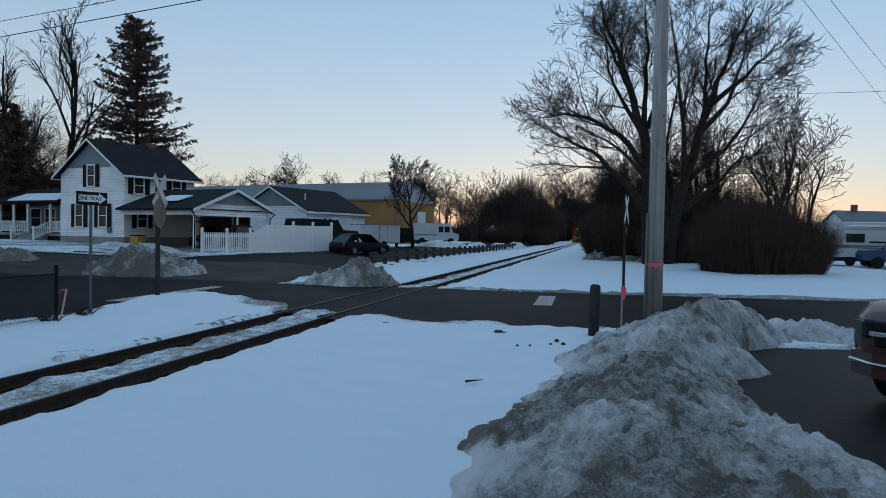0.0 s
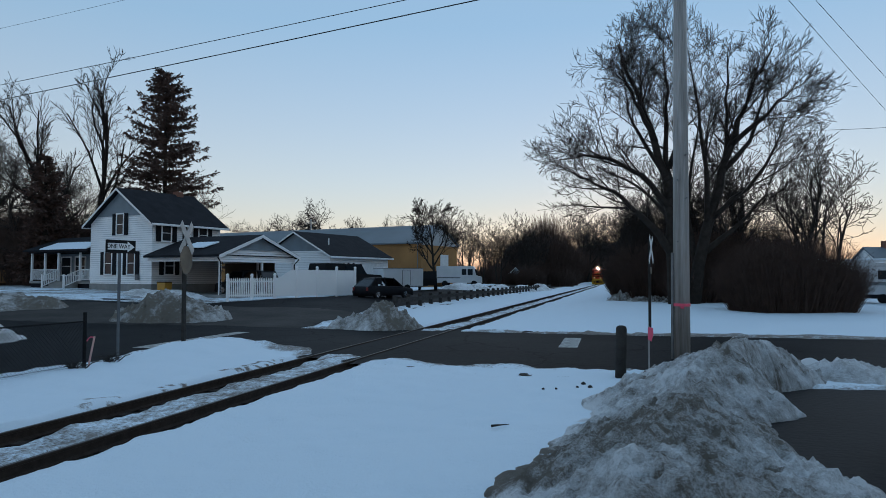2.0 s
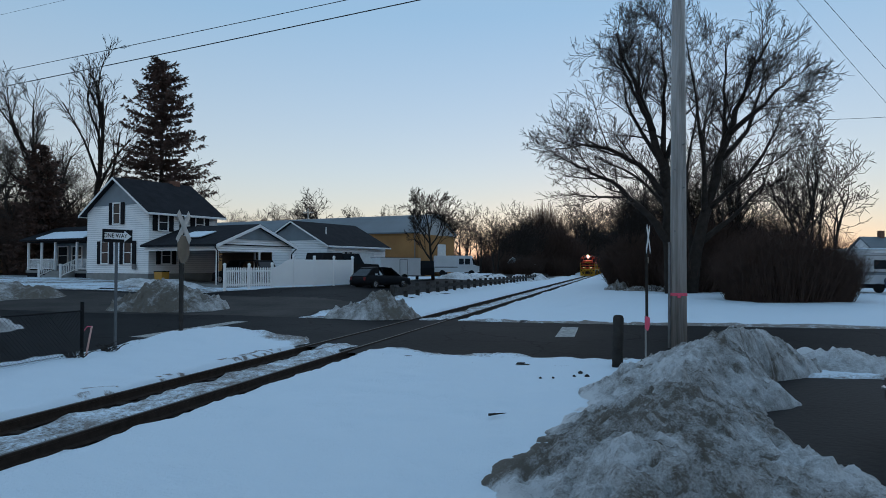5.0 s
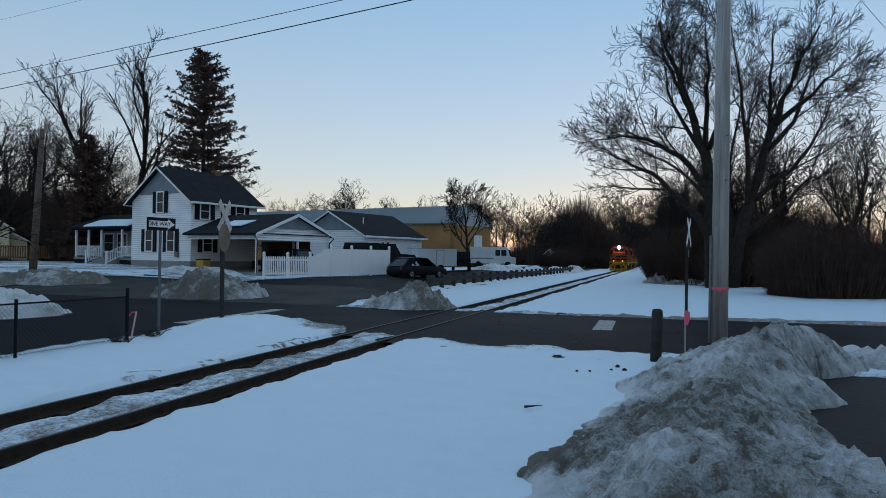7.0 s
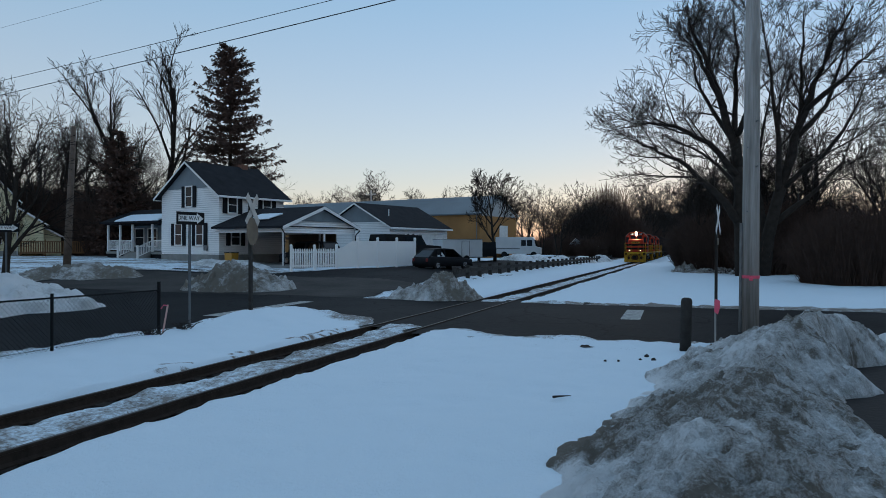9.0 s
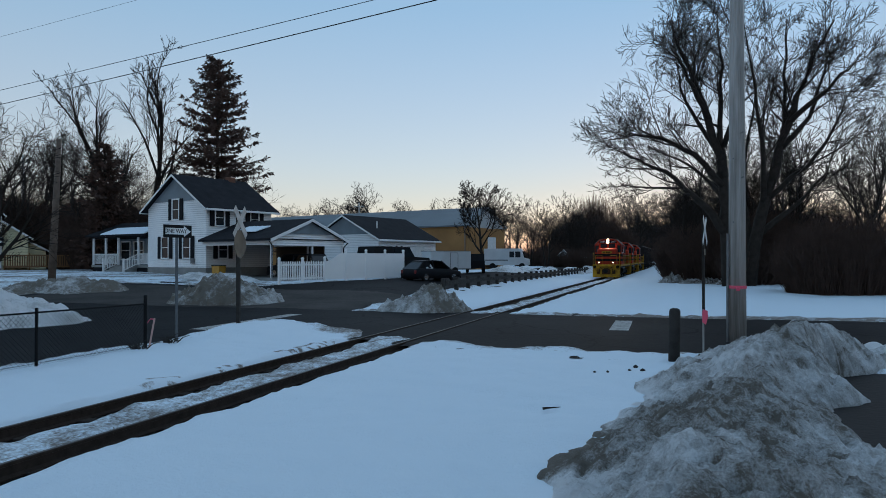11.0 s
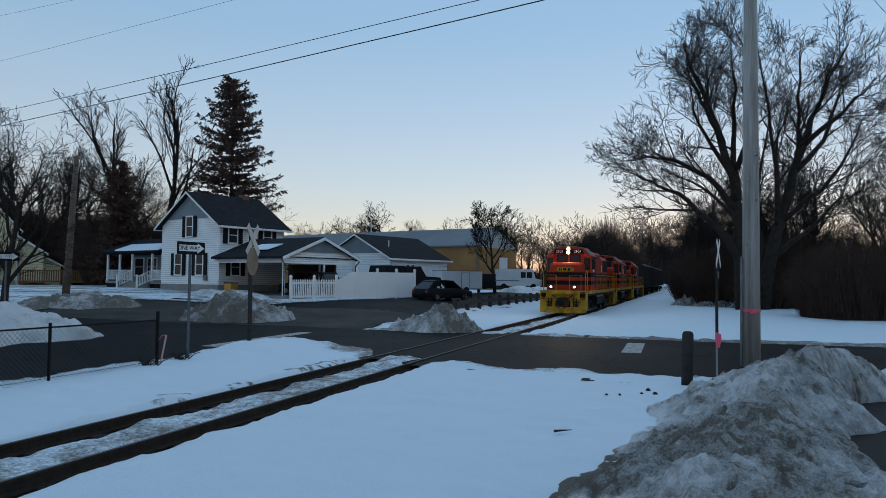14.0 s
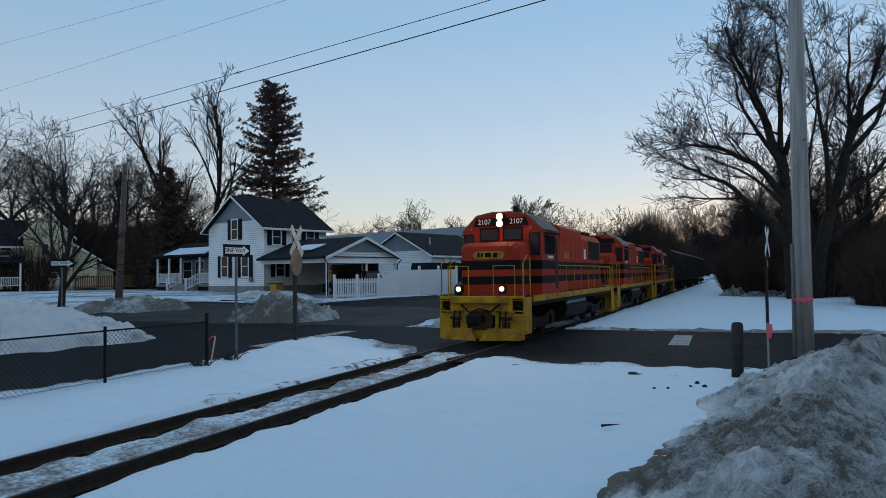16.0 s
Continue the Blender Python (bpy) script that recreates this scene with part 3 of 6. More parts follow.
def tree_mesh(seed, height, r0, levels=5, forks=(3, 5, 6, 6, 6), spread=0.9, low=0.25, split=1, up=0.35, droop=0.0, shrink=0.62, twig=0.012, wander=1.0):
    """Trunk with limbs, and a crown of finer branches, as two meshes; grown from the ground."""
    rnd = random.Random(seed)
    trunk, crown = Mesh(), Mesh()

    def grow(p, d, length, r, level):
        steps = 5 if level == 0 else 4 if level < 3 else 2
        pts, rs = [p.copy()], [r]
        q, dd = p.copy(), d.copy()
        for i in range(steps):
            wob = wander * (0.10 if level == 0 else 0.24 if level == 1 else 0.17)
            dd = (dd + Vector((rnd.uniform(-wob, wob), rnd.uniform(-wob, wob), rnd.uniform(-wob, wob) * 0.6 + (up * 0.22 if 0 < level < 3 else -droop)))).normalized()
            q = q + dd * (length / steps)
            pts.append(q.copy())
            rs.append(r * (1 - 0.62 * (i + 1) / steps) if level < levels - 1 else r * (1 - 0.8 * (i + 1) / steps))
        target = trunk if level < 2 else crown
        target.tube(pts, [max(x, twig) for x in rs], 7 if level == 0 else 5 if level == 1 else 3, level < 1)
        if level >= levels - 1:
            return
        n = forks[level]
        for k in range(n):
            t = (low + (1 - low) * (k + rnd.random() * 0.8) / n) if level == 0 else 0.22 + 0.78 * (k + rnd.random()) / n
            t = min(t, 0.99)
            i = min(int(t * steps), steps - 1)
            w = t * steps - i
            at = pts[i].lerp(pts[i + 1], w)
            ra = rs[i] * (1 - w) + rs[i + 1] * w
            ax = (pts[i + 1] - pts[i]).normalized()
            side = ax.cross(Vector((rnd.uniform(-1, 1), rnd.uniform(-1, 1), rnd.uniform(-1, 1)))).normalized()
            ang = spread * rnd.uniform(0.55, 1.1) * (1.0 - 0.35 * t if level == 0 else 1.0)
            nd = (ax * math.cos(ang) + side * math.sin(ang)).normalized()
            if level < 2 and nd.z < 0.05:
                nd.z = abs(nd.z) + 0.15
                nd.normalize()
            grow(at, nd, length * (shrink if level < 2 else 0.6) * rnd.uniform(0.7, 1.15) * (1.2 - 0.5 * t), max(ra * (rnd.uniform(0.55, 0.8) if level == 0 else rnd.uniform(0.42, 0.64)), 0.006), level + 1)

    for s in range(split):
        a = 2 * math.pi * s / max(split, 1) + rnd.random()
        lean = 0.0 if split == 1 else rnd.uniform(0.12, 0.3)
        grow(Vector((0.25 * math.cos(a), 0.25 * math.sin(a), -0.3)) if split > 1 else Vector((0, 0, -0.3)), Vector((lean * math.cos(a), lean * math.sin(a), 1)).normalized(), height * 0.68 * rnd.uniform(0.9, 1.05), r0, 0)
    return trunk, crown


def bare_tree(m, label, group, seed, height, r0, **k):
    ob = thing("bare_tree", m, label, "tree", group)
    trunk, crown = tree_mesh(seed, height, r0, **k)
    part("trunk", trunk, BARK, ob, smooth=True)
    part("crown", crown, TWIG, ob)
    return ob


def on(x, y, rz=0.0, s=1.0, up=0.0):
    return pose(x, y, base(x, y) + up, 0, 0, rz) @ Matrix.Diagonal((s, s, s, 1))


def limbed_tree(m, label, seed, trunk_r, limbs, twig=0.0145, reach=4.2, each=11):
    """A tree from its main limbs (start radius, then points); finer branches grow from each limb."""
    rnd = random.Random(seed)
    ob = thing("bare_tree", m, label, "tree", "large trees")
    trunk, crown = Mesh(), Mesh()

    def grow(p, d, length, r, level):
        steps = 4 if level < 3 else 3
        pts, rs = [p], [r]
        for i in range(steps):
            wob = 0.15 if level < 3 else 0.22
            d = (d + Vector((rnd.uniform(-wob, wob), rnd.uniform(-wob, wob), rnd.uniform(-wob, wob) + 0.05))).normalized()
            pts.append(pts[-1] + d * (length / steps))
            rs.append(max(r * (1 - 0.75 * (i + 1) / steps), twig * 0.8))
        crown.tube(pts, rs, 4 if level == 2 else 3, False)
        if level >= 5:
            return
        for k in range((0, 0, 6, 5, 2)[level]):
            t = 0.2 + 0.8 * (k + rnd.random()) / (7, 7, 6, 5, 2)[level]
            j = min(int(t * steps), steps - 1)
            at = pts[j].lerp(pts[j + 1], t * steps - j)
            ax = (pts[j + 1] - pts[j]).normalized()
            side = ax.cross(Vector((rnd.uniform(-1, 1), rnd.uniform(-1, 1), rnd.uniform(-1, 1)))).normalized()
            a = rnd.uniform(0.35, 0.95)
            grow(at, ax * math.cos(a) + side * math.sin(a), length * rnd.uniform(0.45, 0.7) * (1.15 - 0.4 * t), max(rs[j] * 0.5, twig), level + 1)

    for r, *way in limbs:
        way = [Vector(p) for p in way]
        fine = []
        for a, b in zip(way, way[1:]):  # bend each stretch a little
            for i in range(3):
                fine.append(a.lerp(b, i / 3) + (Vector((rnd.uniform(-0.1, 0.1), rnd.uniform(-0.1, 0.1), rnd.uniform(-0.08, 0.08))) if i or a != way[0] else Vector()))
        fine.append(way[-1])
        n = len(fine) - 1
        rs = [max(r * (1 - 0.88 * (i / n) ** 0.8), 0.03) for i in range(n + 1)]
        trunk.tube(fine, rs, 8 if r > 0.3 else 6, True)
        first = 0.5 if way[0].z < 1 else 0.25
        for k in range(each):
            t = first + (1 - first) * (k + rnd.random()) / each
            j = min(int(t * n), n - 1)
            at = fine[j].lerp(fine[j + 1], t * n - j)
            ax = (fine[j + 1] - fine[j]).normalized()
            side = ax.cross(Vector((rnd.uniform(-1, 1), rnd.uniform(-1, 1), rnd.uniform(-1, 1)))).normalized()
            a = rnd.uniform(0.5, 1.0)
            d = ax * math.cos(a) + side * math.sin(a)
            if d.z < -0.15:
                d.z *= -0.4
            grow(at, d.normalized(), reach * rnd.uniform(0.55, 1.1) * (1.15 - 0.55 * t), max(rs[j] * rnd.uniform(0.3, 0.5), 0.022), 2)
    part("trunk", trunk, BARK, ob, smooth=True)
    part("crown", crown, TWIG, ob)
    return ob


big = limbed_tree(on(4.55, 51), "large spreading bare deciduous tree in snow", 11, 0.5, [
    (0.5, (0, 0, -0.3), (-0.2, 0, 4.5), (-0.3, 0.2, 8), (-1.2, 0.4, 11.5), (-2.2, 0.2, 14.2), (-3.3, -0.3, 16.8), (-3.8, -0.6, 18.4)),
    (0.33, (-0.2, 0, 3.6), (-1.6, -0.8, 5.4), (-3.6, -1.6, 7.4), (-5.4, -2.0, 8.4), (-6.8, -2.4, 9.0)),
    (0.26, (-0.3, 0.1, 6.8), (-2.2, -0.6, 9.0), (-4.4, -1.0, 10.2), (-6.2, -1.2, 10.4), (-7.8, -1.4, 10.2)),
    (0.3, (-0.3, 0.1, 7.4), (-0.5, 0.9, 11.5), (-0.3, 1.6, 15.5), (-0.5, 2.0, 19.6)),
    (0.24, (-0.4, 0.2, 8.6), (-1.9, 1.8, 11.5), (-3.0, 3.2, 14.4), (-3.4, 3.8, 17.6)),
    (0.24, (-1.2, 0.4, 11.5), (-2.4, -1.8, 13.4), (-3.2, -3.0, 14.8), (-3.8, -3.6, 15.8)),
    (0.2, (-0.3, 0.2, 9.6), (0.6, -1.6, 12.6), (0.4, -2.4, 16.4), (-0.8, -2.8, 18.8)),
    (0.22, (-0.25, 0, 5.6), (-1.2, 2.4, 7.6), (-3.2, 4.2, 9.4), (-5.4, 5.0, 10.6))], each=12)
large = limbed_tree(on(5.9, 52.5), "large many-stemmed bare deciduous tree", 17, 0.5, [
    (0.5, (0, 0, -0.3), (0.6, 0, 4.0), (1.8, 0.2, 8.2), (2.6, 0.3, 11.2), (3.6, 0.5, 14.0), (4.6, 0.6, 16.4), (5.6, 0.6, 18.2)),
    (0.3, (1.6, 0.2, 7.6), (2.5, 1.2, 11.5), (2.7, 1.8, 15.0), (2.9, 2.2, 19.0)),
    (0.26, (1.0, 0.1, 5.6), (0.9, -1.2, 9.5), (0.2, -1.8, 13.5), (-0.4, -2.2, 17.6)),
    (0.24, (2.6, 0.3, 11.2), (4.4, -0.8, 12.8), (5.6, -1.2, 14.0), (6.6, -1.4, 15.0)),
    (0.24, (1.2, 0.1, 6.0), (3.4, -1.4, 8.0), (5.0, -2.2, 10.4), (6.0, -2.6, 13.0)),
    (0.26, (0.5, 0, 3.4), (3.0, 1.6, 5.4), (5.4, 2.4, 8.0), (6.6, 2.8, 11.2)),
    (0.24, (2.2, 0.2, 9.6), (4.4, 2.4, 12.0), (5.6, 3.8, 15.2), (5.9, 4.4, 17.6)),
    (0.26, (0.3, 0.3, 2.0), (-0.1, 2.0, 6.5), (0.4, 3.0, 11.0), (1.2, 3.4, 15.5))], each=11)
slim = bare_tree(on(13.5, 56, 0, 0.9), "slender bare deciduous tree", "slender trees", 5, 15, 0.24, forks=(9, 6, 5, 3), levels=5, twig=0.02, wander=1.5, shrink=0.54, spread=0.75, low=0.25)
far_tree = bare_tree(on(24, 84, 0, 1.1), "slender bare tree in the far woods", "woodland trees", 6, 14, 0.22, forks=(6, 5, 4, 2), levels=5, twig=0.026, shrink=0.62, spread=0.9, low=0.34, split=2, wander=1.6)
mid = bare_tree(on(-17.4, 70), "small bare tree beside the lane", "slender trees", 8, 10.4, 0.18, forks=(9, 7, 6, 4), levels=5, spread=0.75, low=0.3, shrink=0.56, twig=0.019, wander=1.1)
small = bare_tree(on(-27.9, 23.0, 0, 1.2), "small bare tree in the corner yard", "slender trees", 41, 7.6, 0.16, forks=(9, 6, 5, 4), levels=5, spread=0.85, low=0.22, up=0.5, twig=0.008)
tall = bare_tree(on(-53.2, 61.4, 0), "tall narrow bare tree behind the house", "tall trees", 21, 27, 0.36, forks=(10, 6, 5, 3), levels=5, spread=0.62, low=0.3, split=2, up=0.6, shrink=0.46, twig=0.019)
open_tree = bare_tree(on(-55.6, 57.0, 200, 0.8), "open bare yard tree with crooked limbs", "yard trees", 52, 17, 0.34, forks=(5, 5, 4, 3), levels=5, spread=0.95, low=0.4, split=2, up=0.5, shrink=0.7, twig=0.02, wander=2.2)
for x, y, r, s in ((15.2, 62, 80, 0.8), (5.5, 66, 20, 0.8), (19.5, 74, 200, 0.6), (10.5, 60, 150, 0.85), (8.0, 70, 310, 0.9), (2.4, 63, 100, 0.72), (3.2, 72, 40, 0.8), (1.6, 80, 250, 0.75)):
    copy_thing(slim, on(x, y, r, s))
for x, y, r, s in ((-78, 70, 30, 0.75),):
    copy_thing(tall, on(x, y, r, s))
for x, y, r, s in ((-61.8, 57.0, 60, 1.2), (-59.0, 64.0, 140, 1.05), (-68.5, 57.5, 270, 1.35), (-73, 58.0, 20, 1.4), (-62, 70, 300, 1.0), (-76, 52, 120, 1.4), (-84, 56, 220, 1.5), (-47, 70, 90, 0.9)):
    copy_thing(open_tree, on(x, y, r, s))
for i in range(19):
    rnd = random.Random(300 + i)
    x, y = (-112 + 96 * (i + rnd.random()) / 19, 150 + 45 * rnd.random())
    copy_thing(far_tree, on(x, y, rnd.uniform(0, 360), rnd.uniform(0.8, 1.25)))
for i in range(14):
    rnd = random.Random(1200 + i)
    y = 235 + 8 * i
    copy_thing(far_tree, on(track_x(y) + (1 if i % 2 else -1) * rnd.uniform(5, 12), y, rnd.uniform(0, 360), rnd.uniform(1.3, 1.9)))
for i in range(12):
    rnd = random.Random(900 + i)
    y = 64 + 7 * i
    copy_thing(far_tree, on(4.5 + rnd.uniform(0, 7), y, rnd.uniform(0, 360), rnd.uniform(0.7, 1.05)))
for i in range(14):
    rnd = random.Random(700 + i)
    y = rnd.uniform(125, 185)
    copy_thing(far_tree, on(-rnd.uniform(9.5, 26) - 0.02 * y, y, rnd.uniform(0, 360), rnd.uniform(0.45, 0.7)))
for i in range(9):
    rnd = random.Random(400 + i)
    side = -1 if i % 2 else 1
    y = 110 + 9 * i
    copy_thing(far_tree, on(track_x(y) + (rnd.uniform(9, 14) if side > 0 else -rnd.uniform(11, 17)), y, rnd.uniform(0, 360), rnd.uniform(0.5, 0.75)))


def brush_mesh(seed, w, d, h, n, r0=0.022, twigs=6):
    """A thicket of thin upright stems with twigs."""
    rnd = random.Random(seed)
    m = Mesh()
    for i in range(n):
        a, r = rnd.uniform(0, 6.283), math.sqrt(rnd.random())
        x, y = r * math.cos(a) * w / 2, r * math.sin(a) * d / 2
        hh = h * (1 - 0.45 * r * r) * rnd.uniform(0.6, 1.05)
        p = Vector((x * 0.8, y * 0.8, -0.2))
        lean = Vector((x / w * 0.7 + rnd.uniform(-0.22, 0.22), y / d * 0.7 + rnd.uniform(-0.22, 0.22), 1)).normalized()
        pts = [p]
        for k in range(3):
            lean = (lean + Vector((rnd.uniform(-0.18, 0.18), rnd.uniform(-0.18, 0.18), 0))).normalized()
            pts.append(pts[-1] + lean * (hh / 3))
        m.tube(pts, [r0, r0 * 0.75, r0 * 0.5, r0 * 0.2], 3, False)
        for k in range(twigs):
            t = rnd.uniform(0.25, 0.95) * 3
            j = min(int(t), 2)
            q = pts[j].lerp(pts[j + 1], t - j)
            dd = Vector((rnd.uniform(-1, 1), rnd.uniform(-1, 1), rnd.uniform(0.1, 1))).normalized()
            m.tube([q, q + dd * hh * rnd.uniform(0.1, 0.22)], [r0 * 0.42, r0 * 0.15], 3, False)
    return m


def thicket(m, label, seed, w, d, h, n, r0=0.022, twigs=6):
    ob = part("thicket", brush_mesh(seed, w, d, h, n, r0, twigs), BRUSH)
    ob.matrix_basis = m
    return tagged(ob, label, "bushes", "thickets", "stuff")


bush = thicket(on(10.5, 44.6), "dense brown leafless bush standing in snow", 31, 8.5, 5, 5.0, 3000, 0.02, 8)
far_bush = thicket(on(15.5, 66, 120, 0.8), "dense brown leafless brush at the wood's edge", 32, 8.5, 5.5, 5.6, 380, 0.07, 5)
near_bush = thicket(on(12.5, 70, 40, 1.0), "dense dark brown leafless brush under the large trees", 33, 8.5, 5.5, 6.2, 1500, 0.042, 7)
for x, y, r, s in ((6.2, 55, 60, 0.9), (6.8, 63, 90, 1.2), (7.6, 73, 10, 1.4), (8.4, 86, 100, 1.5), (9.2, 102, 220, 1.7), (9.8, 120, 10, 1.8), (11.0, 150, 50, 2.0),
                   (-15, 150, 20, 1.3), (-20, 140, 60, 1.2), (-26, 162, 90, 1.4), (-11.5, 185, 160, 1.4), (-15.5, 172, 70, 1.4), (-20, 188, 10, 1.5), (-27, 180, 10, 1.4), (-12.5, 205, 120, 1.6), (11, 240, 0, 2.5), (-14.5, 240, 0, 2.3), (12.5, 195, 80, 2.0), (14, 290, 40, 3.0), (-13, 290, 140, 2.8), (17, 345, 40, 3.4), (-12, 345, 140, 3.2), (4, 430, 0, 4.0), (24, 420, 90, 4.0), (-24, 420, 30, 4.0), (19.5, 76, 30, 0.8)):
    copy_thing(far_bush, on(x, y, r, s))
# unseen brush behind and beside the eye, added to darken window reflections
for x, y, r, s in ((-90, -60, 0, 3.0), (-55, -75, 50, 3.0), (-20, -80, 100, 3.0), (15, -80, 10, 3.0), (50, -70, 70, 3.0), (80, -40, 30, 3.0), (85, 0, 80, 3.0), (-95, -20, 20, 3.0), (-95, 15, 60, 2.6)):
    copy_thing(far_bush, on(x, y, r, s))
for x, y, r, s in ((-62, 66, 0, 1.5), (-54, 68, 60, 1.4), (-70, 60, 120, 1.5), (-78, 56, 200, 1.5), (-66, 50, 20, 1.2), (-50, 62, 90, 1.2), (-86, 50, 0, 1.6),
                   (-51, 57.5, 30, 1.15), (-57, 59, 140, 1.4), (-64, 59, 250, 1.45), (-70, 61, 310, 1.5), (-77, 62, 15, 1.6), (-46.5, 61, 75, 1.1), (-60.5, 62.5, 190, 1.5)):
    copy_thing(near_bush, on(x, y, r, s))
for x, y, r, s in ((2.9, 65, 45, 0.85), (3.4, 75, 160, 0.95)):
    copy_thing(near_bush, on(x, y, r, s))
for x, y, r, s in ((-12.0, 172, 25, 1.4), (-17.0, 192, 115, 2.0), (-20, 165, 70, 1.3)):
    copy_thing(near_bush, on(x, y, r, s) @ Matrix.Diagonal((1.0, 1.0, 1.6, 1.0)))


for i, (x, y, s) in enumerate(((4.6, 60, 0.85), (5.2, 67, 0.95), (8.2, 58, 1.0), (9.0, 64, 0.95), (6.3, 77, 1.15), (7.0, 92, 1.25), (7.8, 108, 1.35), (8.6, 128, 1.5), (9.6, 150, 1.7), (11.8, 57, 0.8), (9.5, 80, 1.5), (10, 100, 1.7), (16.5, 82, 1.4), (11.5, 175, 1.9),
                          (-12.8, 118, 0.9), (-14.8, 126, 0.9), (-17.5, 122, 0.75), (-9.6, 150, 1.1), (-10.0, 170, 1.3), (-23, 128, 1.0), (-31, 140, 1.2), (-38, 150, 1.3))):
    copy_thing(near_bush if 0 < x and y < 95 else far_bush, on(x, y, 67 * i, s))
for x, y, r, s in ((-13.5, 200, 0, 1.7), (-12.5, 226, 80, 2.0), (-12.5, 262, 30, 2.3), (10.5, 265, 50, 2.2), (9, 450, 0, 4.2), (-8, 460, 60, 4.4), (1, 475, 30, 5.0)):
    copy_thing(near_bush, on(x, y, r, s))


def spruce(m, label, seed, height, width, group="spruces"):
    """Trunk with tiers of drooping boughs, each hung with small sprays."""
    rnd = random.Random(seed)
    ob = thing("spruce", m, label, "tree", group)
    part("trunk", Mesh().tube([(0, 0, -0.3), (0.1, 0, height * 0.5), (0, 0, height)], [0.35, 0.2, 0.03], 8), BARK, ob)
    c = Mesh()
    z = height * 0.08
    while z < height * 0.985:
        t = z / height
        reach = width / 2 * (1 - t) ** 0.62 * rnd.uniform(0.72, 1.0) + 0.35
        for k in range(rnd.randint(5, 7)):
            a = rnd.uniform(0, 6.283)
            length = reach * rnd.uniform(0.55, 1.1)
            d = Vector((math.cos(a), math.sin(a), 0.05 + 0.5 * t))
            pts = [Vector((0, 0, z + rnd.uniform(-0.2, 0.2)))]
            for i in range(4):
                d = (d + Vector((0, 0, -0.13 if i < 2 else 0.14))).normalized()
                pts.append(pts[-1] + d * length / 4)
            c.tube(pts, [0.05, 0.04, 0.03, 0.02, 0.008], 3, False)
            side = Vector((-math.sin(a), math.cos(a), 0))
            for i in range(int(12 + length * 19)):
                u = rnd.uniform(0.1, 1.0) * 4
                j = min(int(u), 3)
                q = pts[j].lerp(pts[j + 1], u - j)
                e = (side * rnd.uniform(-1, 1) + d * rnd.uniform(0.1, 0.9) + Vector((0, 0, rnd.uniform(-0.75, 0.35)))).normalized() * rnd.uniform(0.25, 0.6)
                g = e.cross(Vector((rnd.uniform(-1, 1), rnd.uniform(-1, 1), rnd.uniform(-1, 1)))).normalized() * 0.075
                c.add([q - g * 0.6, q + e * 0.5 + g, q + e, q + e * 0.5 - g], [(0, 1, 2, 3)])
        z += 0.37
    part("crown", c, NEEDLE, ob, "dark brownish-green drooping needles")
    return ob


spruce(on(-43.4, 61.2), "tall ragged dark spruce behind the white house", 3, 21.7, 16.0)
spruce(on(-48.8, 51.8), "small dark conical spruce", 4, 11.5, 7.0)

# ---- buildings ----
UX, VX = Vector((-0.959, 0.284, 0)), Vector((0.284, 0.959, 0))  # along the gable front, and along the depth
HOUSE_TURN = math.degrees(math.atan2(0.959, 0.284)) - 90  # local +y runs away from the street


